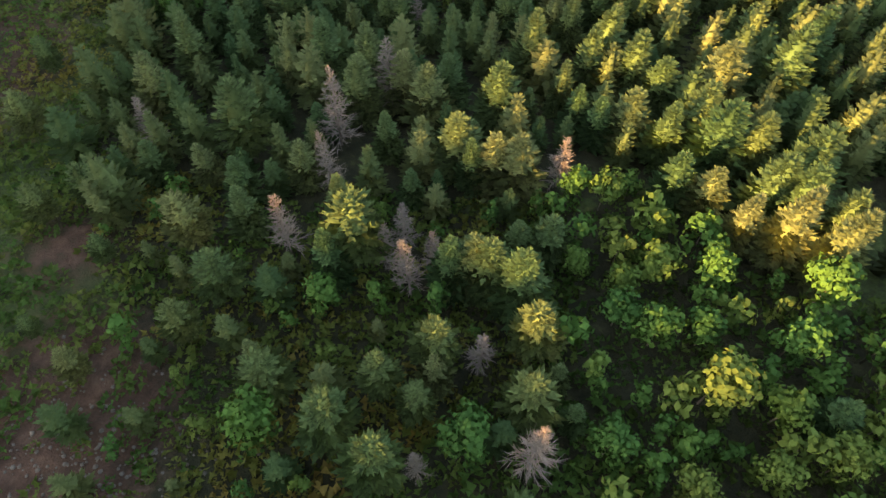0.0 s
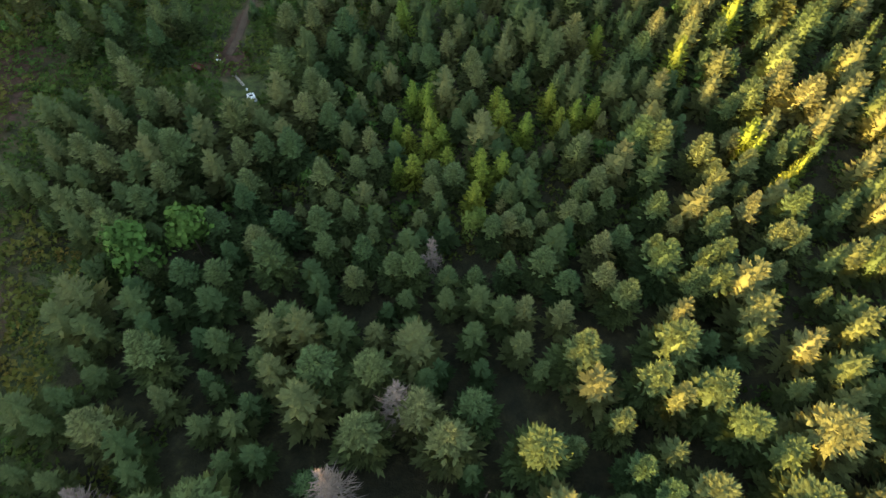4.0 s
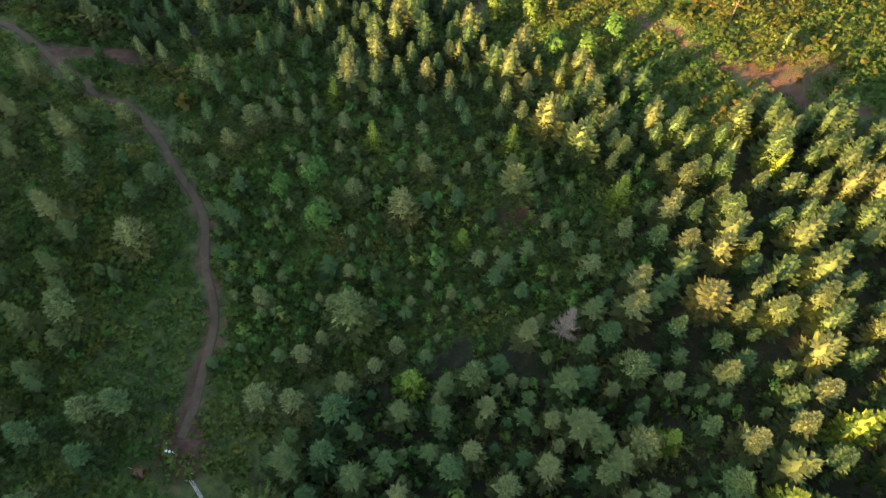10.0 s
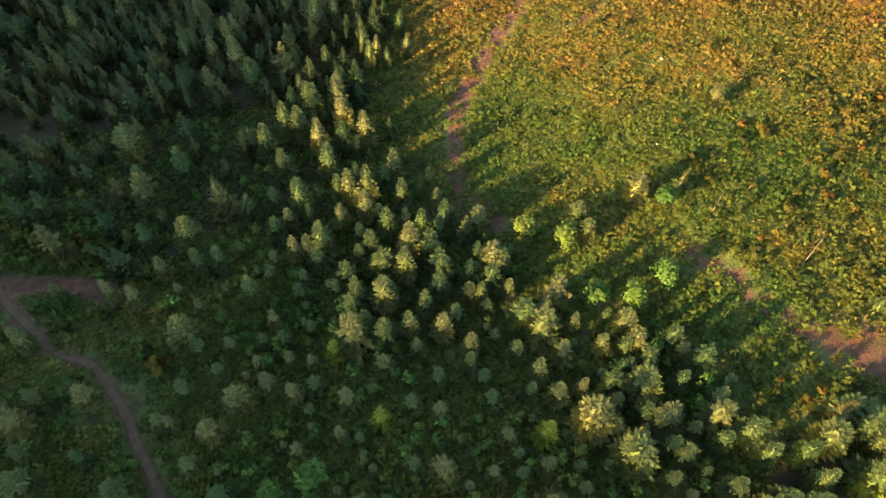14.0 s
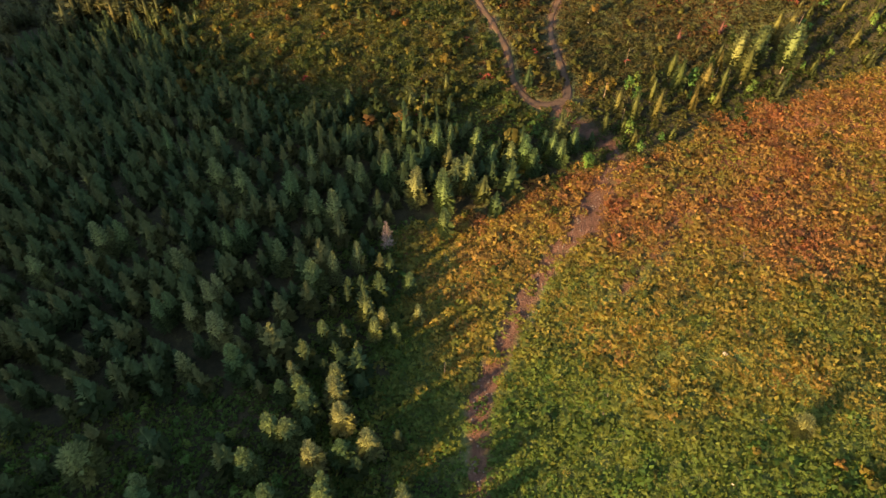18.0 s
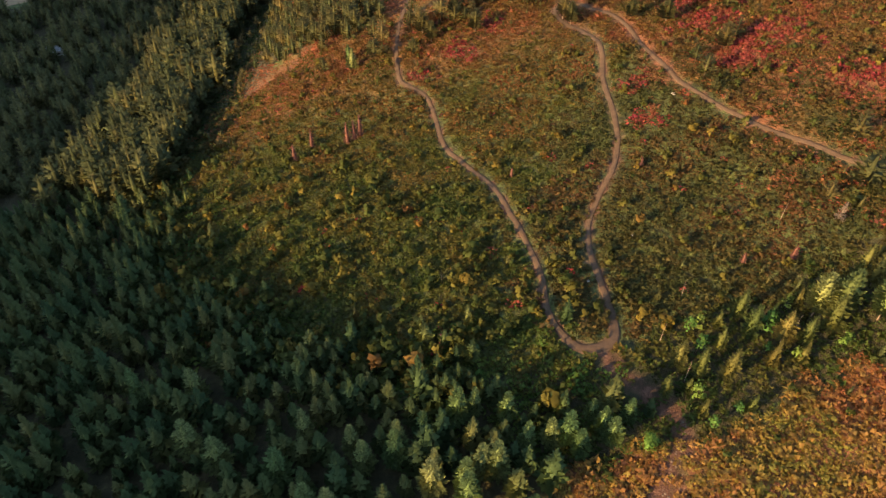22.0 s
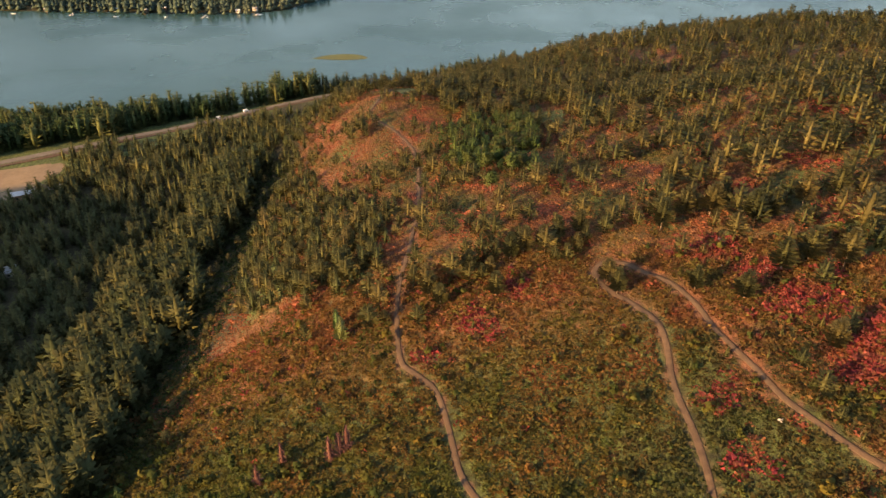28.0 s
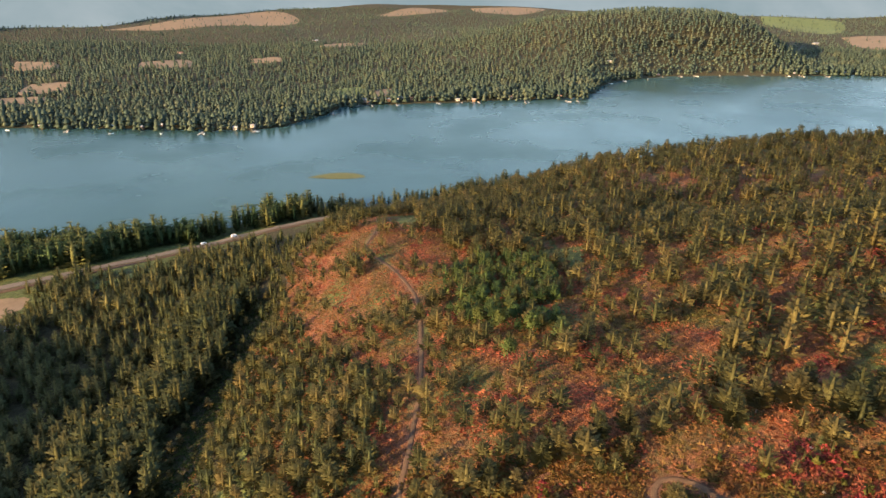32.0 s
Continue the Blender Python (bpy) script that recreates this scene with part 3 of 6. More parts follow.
# ---- tracks: where they run ----
TRACKS = {
    "camp": [(-46.5, 155), (-45.5, 160), (-45, 166), (-45, 176), (-48, 186), (-50, 196), (-54, 203), (-59, 210), (-62, 215), (-66, 220), (-71, 225), (-77, 227), (-82, 231), (-88, 236), (-94, 242), (-104, 250), (-120, 258)],
    "spur": [(-92, 242), (-81, 242), (-70, 239)],
    "bend_west": [(20, 369), (16, 369), (13, 372), (11, 376), (10, 382), (10, 391), (8, 402), (5, 414), (1, 428), (-7, 443), (-13, 455), (-16, 471), (-19, 481), (-24, 487), (-28, 492), (-30, 507), (-30, 522), (-28, 537), (-26, 557), (-25, 576), (-25, 601), (-26, 636), (-28, 656), (-33, 674), (-41, 692), (-55, 719), (-52, 742), (-46, 779)],
    "bend_east": [(20, 369), (22.5, 370.5), (24, 374), (24, 381), (23, 390), (22.5, 400), (24, 409), (28, 418), (33, 427), (36, 437), (37, 448), (37, 459), (37, 469), (38.5, 480), (38, 488), (33, 498), (28.5, 505), (27, 511), (30, 515), (35, 513.5), (39, 510)],
    "ridge": [(35, 513.5), (44, 503), (49, 492), (51, 480), (54, 468), (57, 457), (62, 446), (68, 437), (74, 429), (80, 422), (88, 412), (100, 400), (120, 392)],
    "skid": [(20, 368), (25, 360), (30, 354), (32, 348), (30, 343), (25, 335), (20, 327), (14, 320), (9, 313), (5, 306), (0, 297), (-4, 286), (-5, 277), (-5, 267), (-1, 259), (3, 253)],
    "hook": [(36, 243), (43, 236), (48, 228), (55, 223), (62, 215), (74, 210)],
    "scar": [(46, 334), (42, 327), (37, 319), (31, 312), (21, 306)],
}
TRACK_WIDTH = {"camp": 1.7, "spur": 3.2, "bend_west": 1.5, "bend_east": 1.6, "ridge": 1.4, "skid": 3.4, "hook": 2.4, "scar": 1.4}


def smooth_line(points, step):
    """A soft curve through the points, at even steps."""
    p = np.array(points, float)
    d = np.r_[0, np.cumsum(np.hypot(*np.diff(p, axis=0).T))]
    t = np.arange(0, d[-1], step)
    w = spline_weights(d, t)
    return w @ p


LINES = {k: smooth_line(v, 1.2) for k, v in TRACKS.items()}
ROAD_LINE = smooth_line([(-420, 700), (-360, 735), (-306, 764), (-273, 782), (-240, 806), (-207, 827), (-172, 852), (-146, 871), (-110, 893), (-60, 918)], 5.0)


def away(x, y, line, reach=40.0):
    """Distance from a line, up to reach."""
    x, y = np.asarray(x, float), np.asarray(y, float)
    r = np.full(len(x), reach)
    lo, hi = line.min(0) - reach, line.max(0) + reach
    s = np.where((x > lo[0]) & (x < hi[0]) & (y > lo[1]) & (y < hi[1]))[0]
    for c in np.array_split(s, max(1, len(s) // 4000)):
        if len(c):
            r[c] = np.minimum(reach, np.sqrt(((x[c, None] - line[None, :, 0]) ** 2 + (y[c, None] - line[None, :, 1]) ** 2).min(1)))
    return r


def off_tracks(x, y, gap, stray=False):
    """Clear of the tracks; stray: low plants creep over the old bare strips."""
    keep = np.ones(len(x), bool)
    for k, line in LINES.items():
        free = away(x, y, line) > TRACK_WIDTH[k] / 2 + gap
        if stray and k in ("skid", "hook", "scar"):
            free |= swell(x, y, 5, 33) + 0.5 * swell(x, y, 2.3, 34) > (0.95 if k == "skid" else 0.78)
        keep &= free
    keep &= away(x, y, ROAD_LINE) > 6.5
    return keep


# outlines of the woods and open ground
WOOD_NEAR = [(-45, 52), (-10, 55), (20, 62), (60, 50), (160, 30), (170, 230), (100, 212), (60, 206), (40, 200), (20, 172), (-20, 165), (-36, 138), (-60, 140), (-74, 132), (-60, 105), (-50, 85)]
WOOD_START = [(-34, -5), (20, -5), (18, 59), (-10, 55), (-45, 52), (-40, 30)]
WOOD_BROAD = [(18, 59), (33, 51), (49, 42), (58, 35), (110, 20), (100, -20), (19, -10), (12, 20)]
WOOD_MIDDLE = [(-44, 165), (-20, 165), (20, 172), (40, 200), (62, 206), (41, 213), (29, 222), (16, 233), (3, 248), (-10, 262), (-40, 262), (-58, 225), (-50, 205)]
WOOD_WEST = [(-150, 140), (-66, 150), (-54, 195), (-62, 212), (-80, 225), (-100, 243), (-150, 250)]
WOOD_DARK = [(-26, 290), (-12, 268), (-40, 258), (-75, 242), (-100, 254), (-200, 262), (-230, 400), (-160, 470), (-119, 465), (-90, 405), (-54, 377), (-22, 363), (-2, 353), (20, 350), (10, 340), (-20, 336), (-26, 310)]
WOOD_BELT = [(22, 362), (47, 374), (71, 381), (110, 392), (170, 400), (170, 362), (94, 366), (73, 362), (53, 357), (36, 347), (24, 350)]
WOOD_VALLEY = [(-270, 692), (-246, 730), (-244, 762), (-222, 788), (-180, 812), (-145, 832), (-132, 836), (-116, 746), (-120, 664), (-124, 615), (-116, 551), (-110, 490), (-119, 465), (-160, 470), (-230, 400), (-300, 510), (-400, 660)]
WOOD_SLOPE = [(-108, 720), (-101, 800), (-96, 682), (-72, 640), (-40, 572), (-33, 535), (-58, 525), (-86, 540), (-100, 580)]
WOOD_CLUMP = [(-14, 690), (33, 669), (22, 580), (-11, 615)]
WOOD_RIDGE = [(49, 790), (150, 1010), (420, 1090), (520, 1000), (450, 850), (300, 680), (190, 560), (112, 500), (64, 520), (66, 575), (46, 650)]
WOOD_CREST = [(-101, 805), (-95, 860), (0, 930), (150, 1020), (49, 780), (47, 700), (30, 674), (-8, 694), (-40, 790), (-70, 760)]
SHORE_EAST = [(-120, 897), (-95, 905), (-40, 930), (60, 990), (60, 1030), (-120, 960)]
SHORE_BROAD = [(-440, 745), (-360, 762), (-300, 792), (-250, 830), (-285, 838), (-340, 842), (-440, 830)]
RIDGE_NEAR = [(112, 500), (64, 520), (66, 575), (46, 650), (49, 790), (190, 800), (230, 680), (190, 580), (150, 530)]
BELT_EDGE = [(10, 338), (36, 345), (53, 355), (94, 364), (170, 360), (170, 404), (110, 396), (71, 384), (47, 377), (22, 366), (-10, 366), (-4, 352)]
WOOD_SHORE = [(-440, 735), (-360, 752), (-306, 782), (-273, 800), (-240, 824), (-207, 843), (-172, 868), (-146, 886), (-120, 897), (-120, 960), (-200, 892), (-250, 850), (-285, 838), (-340, 842), (-440, 830)]
HILL_OPEN = [(-60, 500), (-100, 640), (-95, 790), (20, 720), (46, 650), (66, 575), (64, 520), (120, 490), (125, 400), (80, 395), (40, 500), (0, 505)]
CLEARING = [(2, 250), (16, 235), (29, 224), (41, 215), (62, 208), (100, 216), (170, 235), (170, 360), (94, 364), (73, 360), (53, 355), (36, 345), (28, 346), (10, 338), (-20, 334), (-25, 310), (-24, 290), (-10, 268)]
SLOPE = [(-115, 480), (-112, 462), (-88, 407), (-54, 380), (-22, 368), (22, 364), (47, 376), (71, 383), (125, 398), (125, 490), (60, 518), (-30, 530), (-60, 525), (-98, 520)]
GLADES = [(165, 992, 22, 12), (146, 862, 28, 11), (243, 828, 16, 12), (33, 818, 8, 7), (-7, 696, 11, 8), (81, 773, 10, 8), (102, 687, 11, 8), (70, 687, 9, 7), (300, 915, 20, 12), (122, 667, 13, 8), (105, 985, 12, 9), (62, 572, 14, 12), (49, 616, 12, 12), (33, 509, 12, 9)]
BARE = [(14, 366, 24, 10), (32, 504, 20, 14), (12, 496, 16, 12), (56, 490, 14, 14)]   # no tall trees round the bends of the track
# trees that stand out, stretch by stretch: foot x, y and height
PINES = []
PINES += [(-6.4, 15.4, 14), (-11.0, 19.7, 12), (-2.4, 22.3, 9), (9.5, 22.5, 11), (-18.0, 24.6, 11), (-6.3, 24.8, 11), (-38.9, 26.2, 7), (-0.5, 28.6, 12), (10.8, 29.9, 13), (-28.8, 31.3, 9), (-45.9, 31.4, 5), (-25.6, 37.7, 11), (-41.3, 42.3, 6), (-10.2, 43.2, 16), (-30.9, 45.3, 12), (-50.7, 48.7, 8), (-46.2, 52.1, 9), (-27.6, 62.9, 16), (-59.6, 66.6, 9), (-63.2, 82.6, 8), (-26.5, 98.4, 14), (-50.1, 102.9, 13), (19.4, 121.1, 12), (-37.6, 127.8, 14)]
PINES += [(-31.8, 142.8, 14), (22.3, 151.0, 13), (-1.3, 162.6, 12), (22.7, 162.7, 11), (35.1, 172.3, 13), (-64.4, 172.5, 14), (-20.6, 173.4, 14), (-58.6, 187.9, 12), (-12.7, 194.3, 12), (7.2, 196.8, 14), (-21.6, 199.4, 9), (-57.7, 201.6, 10), (-71.5, 202.5, 11), (-8.7, 204.2, 9), (19.6, 204.6, 14), (46.4, 205.3, 12), (14.4, 210.3, 15), (-45.9, 211.3, 9), (23.1, 216.2, 12), (-42.3, 216.7, 10), (-67.3, 217.1, 9), (61.5, 226.4, 7), (-53.3, 228.4, 12), (18.8, 247.1, 8)]
PINES += [(-57.2, 250.5, 13), (17.5, 250.8, 9), (28.8, 254.6, 9), (-67.7, 261.2, 14), (47.7, 275.3, 7), (-75.7, 276.5, 13), (75.4, 368.5, 14), (68.5, 370.8, 14), (64.6, 372.3, 13), (71.9, 468.1, 9), (59.9, 489.3, 9), (87.0, 495.4, 12), (50.2, 496.4, 8), (72.1, 497.4, 11), (80.1, 500.0, 11), (31.2, 501.3, 9), (29.1, 505.5, 9), (-1.3, 509.0, 9), (-17.2, 510.5, 8), (-20.5, 515.1, 9), (-8.7, 521.3, 9), (4.0, 523.7, 10), (76.1, 524.0, 11), (80.9, 524.2, 11)]
PINES += [(8.3, 525.2, 10), (13.6, 526.5, 8), (49.9, 527.2, 11), (101.3, 528.6, 13), (19.0, 529.5, 9), (92.8, 530.0, 12), (26.0, 530.8, 9), (65.9, 531.7, 12), (58.1, 532.4, 11), (70.3, 534.4, 12), (-25.9, 629.0, 9), (-20.9, 639.5, 10)]
SPRUCES = []
SPRUCES += [(41.3, 20.4, 8.8), (14.4, 21.0, 7), (-0.3, 25.9, 7.9), (13.3, 26.0, 7), (-19.9, 27.5, 8.8), (9.9, 36.6, 13.2), (5.9, 38.8, 12.3), (1.6, 39.3, 11.4), (-12.5, 39.7, 12.3), (4.1, 40.2, 11.4), (47.1, 40.4, 15), (42.2, 43.3, 15), (9.7, 43.8, 8.8), (13.7, 44.0, 9.7), (37.9, 45.4, 11.4), (49.9, 45.8, 12.3), (-24.4, 47.7, 10.6), (45.4, 48.4, 14.1), (-12.2, 49.1, 12.3), (42.4, 49.9, 14.1), (35.2, 51.4, 10.6), (47.5, 53.0, 15.8), (-26.3, 53.6, 10.6), (31.7, 53.8, 11.4)]
SPRUCES += [(-3.7, 53.9, 7.9), (10.6, 55.9, 13.2), (-18.4, 57.0, 10.6), (-38.8, 57.2, 8.8), (4.7, 57.2, 11.4), (7.9, 57.4, 12.3), (-32.0, 57.6, 8.8), (43.2, 59.4, 12.3), (37.9, 59.6, 15), (3.2, 60.6, 13.2), (31.8, 62.5, 13.2), (-7.4, 63.4, 10.6), (36.8, 64.8, 14.1), (27.5, 65.7, 12.3), (23.0, 66.1, 10.6), (-17.8, 67.2, 8.8), (20.3, 68.9, 10.6), (8.9, 70.5, 14.1), (-1.7, 72.0, 13.2), (13.7, 72.0, 7.9), (41.5, 72.4, 15), (-12.2, 72.7, 14.1), (-42.5, 73.2, 13.2), (33.8, 73.8, 11.4)]
SPRUCES += [(51.1, 74.0, 16.7), (18.9, 74.4, 11.4), (-5.1, 75.7, 13.2), (30.2, 77.7, 14.1), (56.9, 79.1, 15.8), (23.4, 79.4, 15), (-17.8, 80.6, 15), (-10.7, 81.0, 15), (-39.7, 82.7, 14.1), (14.7, 82.8, 15), (26.8, 84.7, 15), (22.4, 92.7, 11.4), (31.9, 94.4, 11.4), (34.7, 94.5, 12.3), (15.3, 95.8, 9.7), (20.4, 95.9, 10.6), (-38.8, 96.4, 9.7), (43.9, 96.7, 8.8), (-34.3, 96.9, 9.7), (-15.0, 96.9, 8.8), (-44.4, 97.3, 8.8), (2.5, 97.7, 8.8), (28.4, 97.8, 13.2), (34.3, 98.4, 11.4)]
SPRUCES += [(-6.6, 98.5, 11.4), (-9.4, 98.9, 9.7), (7.3, 99.0, 10.6), (36.7, 99.1, 12.3), (12.1, 99.4, 11.4), (42.4, 99.4, 7.9), (27.8, 100.8, 11.4), (47.7, 101.3, 9.7), (45.0, 101.6, 11.4), (-14.1, 101.8, 11.4), (20.8, 102.2, 9.7), (-19.9, 102.4, 10.6), (24.2, 103.9, 8.8), (-30.4, 104.0, 9.7), (37.5, 104.8, 11.4), (-36.0, 105.4, 12.3), (-12.9, 105.7, 7.9), (32.4, 106.3, 7.9), (42.3, 106.6, 12.3), (5.2, 106.6, 9.7), (48.5, 106.7, 13.2), (-21.3, 107.1, 10.6), (10.7, 107.1, 7.9), (-27.0, 107.4, 9.7)]
SPRUCES += [(7.6, 107.7, 8.8), (30.0, 108.6, 10.6), (13.1, 108.8, 7.9), (19.7, 109.0, 8.8), (-55.6, 109.1, 10.6), (9.3, 109.4, 8.8), (-48.3, 109.4, 11.4), (17.4, 109.6, 9.7), (-16.7, 109.7, 10.6), (-25.1, 111.0, 7), (-33.5, 111.1, 10.6), (23.3, 111.5, 9.7), (39.3, 111.9, 11.4), (-19.9, 112.6, 8.8), (43.8, 112.7, 7), (19.6, 113.8, 9.7), (39.2, 114.4, 10.6), (-33.5, 114.7, 10.6), (-46.7, 114.7, 11.4), (21.8, 115.1, 10.6), (44.7, 116.2, 10.6), (-21.8, 116.5, 12.3), (-4.2, 116.8, 7.9), (-55.8, 117.5, 11.4)]
SPRUCES += [(50.2, 118.6, 9.7), (-0.5, 118.8, 8.8), (38.4, 119.4, 11.4), (-60.2, 119.6, 11.4), (9.6, 119.9, 7), (-45.3, 119.9, 14.1), (-16.7, 120.3, 8.8), (-3.8, 120.8, 7.9), (31.9, 120.8, 14.1), (-35.8, 120.8, 12.3), (12.9, 121.2, 7.9), (28.9, 121.5, 15), (-13.9, 122.3, 8.8), (-32.2, 122.4, 12.3), (44.1, 122.7, 8.8), (-27.9, 123.1, 12.3), (10.4, 123.8, 7), (-51.4, 124.0, 11.4), (-57.0, 126.8, 11.4), (-15.4, 127.0, 9.7), (45.6, 129.5, 9.7), (57.5, 129.8, 12.3), (-22.4, 130.6, 11.4), (25.2, 130.6, 7)]
SPRUCES += [(-53.0, 130.7, 12.3), (48.8, 131.1, 11.4), (-50.6, 132.5, 11.4), (53.4, 132.7, 12.3), (-26.9, 132.7, 11.4), (-12.4, 134.8, 7.9), (-23.4, 136.2, 11.4), (55.0, 138.0, 14.1), (-58.7, 138.7, 12.3), (-26.3, 138.9, 12.3), (3.7, 142.6, 10.6), (-62.6, 144.5, 11.4), (61.1, 145.0, 15), (33.3, 145.2, 11.4), (-25.9, 145.4, 7.9), (2.8, 145.7, 11.4), (47.0, 148.1, 10.6), (-4.7, 149.2, 9.7), (36.9, 150.7, 11.4), (-57.2, 150.7, 11.4), (-73.2, 150.8, 11.4), (-1.9, 150.9, 11.4), (-23.7, 151.0, 10.6), (11.0, 151.7, 7.9)]
SPRUCES += [(43.9, 152.7, 11.4), (56.2, 153.7, 10.6), (-65.8, 153.9, 11.4), (60.4, 156.0, 12.3), (48.2, 157.2, 10.6), (-58.5, 157.4, 11.4), (-22.2, 157.7, 11.4), (-54.1, 158.5, 11.4), (67.5, 158.8, 11.4), (-28.8, 158.9, 11.4), (-34.0, 159.4, 10.6), (-16.5, 165.4, 7.9), (59.4, 165.7, 10.6), (-28.3, 167.4, 7.9), (68.7, 167.4, 13.2), (-13.4, 168.4, 7.9), (30.4, 168.7, 10.6), (20.3, 168.9, 8.8), (44.8, 169.6, 12.3), (51.1, 171.6, 11.4), (67.1, 172.8, 12.3), (44.5, 182.3, 8.8), (34.7, 183.8, 9.7), (30.3, 185.2, 9.7)]
SPRUCES += [(15.9, 186.3, 7.9), (49.6, 186.5, 8.8), (25.5, 187.0, 9.7), (36.2, 188.6, 9.7), (42.3, 188.8, 10.6), (41.7, 191.8, 7.9), (48.0, 193.6, 8.8), (42.5, 196.5, 11.4), (36.6, 196.7, 9.7), (39.5, 198.1, 9.7), (52.0, 199.5, 12.3), (33.7, 199.8, 8.8), (44.6, 200.3, 10.6), (24.9, 201.5, 8.8), (-1.0, 204.1, 7), (44.1, 204.2, 8.8), (16.5, 204.3, 7), (38.7, 204.3, 9.7), (-48.5, 206.2, 7.9), (33.6, 207.1, 8.8), (-66.0, 207.5, 7), (36.9, 208.0, 11.4), (30.1, 209.2, 7), (-13.8, 215.5, 7.9)]
SPRUCES += [(-0.4, 216.0, 8.8), (10.3, 216.2, 8.8), (29.5, 217.0, 7.9), (5.9, 217.0, 7.9), (14.3, 217.3, 7.9), (-33.9, 218.2, 7.9), (-51.9, 218.4, 8.8), (-1.6, 219.8, 7.9), (7.3, 220.3, 9.7), (-9.4, 220.3, 8.8), (-46.9, 222.2, 7), (-4.0, 222.9, 8.8), (-31.3, 224.3, 6.2), (4.5, 224.4, 7.9), (18.4, 224.5, 7.9), (-3.4, 225.8, 9.7), (-50.7, 226.1, 9.7), (-80.6, 227.2, 9.7), (14.4, 229.2, 7), (-8.3, 229.7, 9.7), (-14.4, 230.1, 9.7), (-22.2, 231.1, 8.8), (-5.7, 232.0, 8.8), (-39.0, 232.1, 7.9)]
SPRUCES += [(-11.4, 234.3, 9.7), (-52.8, 235.5, 7), (-19.0, 236.2, 12.3), (3.8, 236.8, 7.9), (-65.1, 237.0, 8.8), (-8.7, 237.4, 10.6), (-43.6, 237.8, 11.4), (-70.0, 238.3, 8.8), (-79.4, 238.5, 7), (-15.0, 242.0, 12.3), (-61.4, 243.5, 8.8), (-54.6, 244.9, 10.6), (-31.7, 245.2, 10), (-1.5, 245.5, 7.9), (-51.2, 245.6, 9.7), (-24.1, 246.7, 7.9), (-14.0, 246.8, 12.3), (-33.9, 247.3, 9.7), (-36.7, 247.4, 9.7), (-31.4, 247.9, 12.3), (-21.8, 248.0, 9.7), (-31.8, 250.9, 10), (-66.2, 251.2, 9.7), (-24.1, 251.3, 8)]
SPRUCES += [(-8.5, 251.3, 8.8), (-18.5, 252.2, 10.6), (-11.9, 252.4, 9.7), (-40.9, 252.9, 8.8), (-7.4, 253.4, 10.6), (-15.2, 254.4, 8), (-20.5, 255.7, 8), (-38.6, 256.0, 7.9), (-23.1, 256.5, 11.4), (-34.6, 256.5, 7.9), (-8.8, 259.7, 7), (-15.9, 259.7, 10.6), (-36.8, 259.8, 13.2), (-42.6, 261.1, 9), (-26.8, 261.6, 12.3), (-23.3, 262.1, 12.3), (-29.1, 262.3, 10), (-10.7, 264.3, 8), (-19.8, 265.1, 9), (-70.7, 265.1, 12), (-25.4, 266.0, 9), (-17.8, 267.3, 10.6), (-31.5, 269.6, 12.3), (-18.4, 269.6, 9)]
SPRUCES += [(-41.4, 269.7, 10.6), (-63.1, 269.8, 12), (-32.0, 271.9, 10), (-64.5, 273.1, 9.7), (-45.9, 275.4, 13.2), (-34.5, 276.2, 12.3), (-29.3, 277.6, 9.7), (-24.2, 278.7, 11.4), (-39.4, 281.5, 12.3), (-42.5, 282.7, 13.2), (-36.3, 283.3, 8), (-29.4, 284.0, 12.3), (-36.5, 286.8, 13.2), (-30.9, 288.9, 13.2), (-42.3, 291.1, 9), (-38.6, 291.5, 10), (-31.6, 293.0, 11), (-40.4, 295.5, 9), (-52.1, 296.6, 14), (-62.3, 296.7, 12), (-27.7, 299.5, 7), (-20.4, 303.3, 7), (-24.6, 303.8, 9), (-35.2, 304.4, 9)]
SPRUCES += [(-57.4, 305.2, 14), (-42.9, 305.3, 9), (-23.0, 306.8, 8), (-52.1, 307.3, 9), (-15.5, 307.4, 7), (-64.4, 310.3, 11), (-71.4, 311.0, 12), (-69.7, 313.5, 11), (-60.8, 314.3, 13), (-17.5, 315.1, 8), (-59.6, 316.9, 12), (-38.4, 317.4, 13), (-34.2, 319.4, 12), (-29.2, 322.2, 11), (-47.1, 324.3, 13), (-70.4, 324.9, 13), (-105.6, 326.9, 12), (-9.6, 329.4, 10), (-60.0, 330.4, 12), (-56.9, 332.9, 12), (-91.8, 333.8, 15), (-35.6, 335.1, 16), (-87.4, 335.5, 13), (-9.5, 336.2, 14)]
SPRUCES += [(-39.5, 337.2, 14), (-16.2, 339.9, 13), (-9.9, 340.0, 12), (-3.9, 342.2, 12), (-6.6, 342.7, 12), (-15.9, 342.8, 11), (11.8, 345.0, 9), (-47.0, 345.3, 13), (-29.7, 345.4, 12), (-23.3, 346.7, 13), (2.1, 346.9, 10), (18.1, 347.0, 9), (6.6, 347.6, 10), (9.8, 347.8, 11), (16.8, 349.0, 9), (-60.2, 349.5, 13), (-22.9, 349.8, 11), (-32.3, 349.9, 11), (21.9, 351.1, 8), (-18.3, 352.0, 9), (14.9, 352.1, 7), (-67.5, 353.3, 14), (-42.3, 353.7, 12), (-1.3, 354.3, 10)]
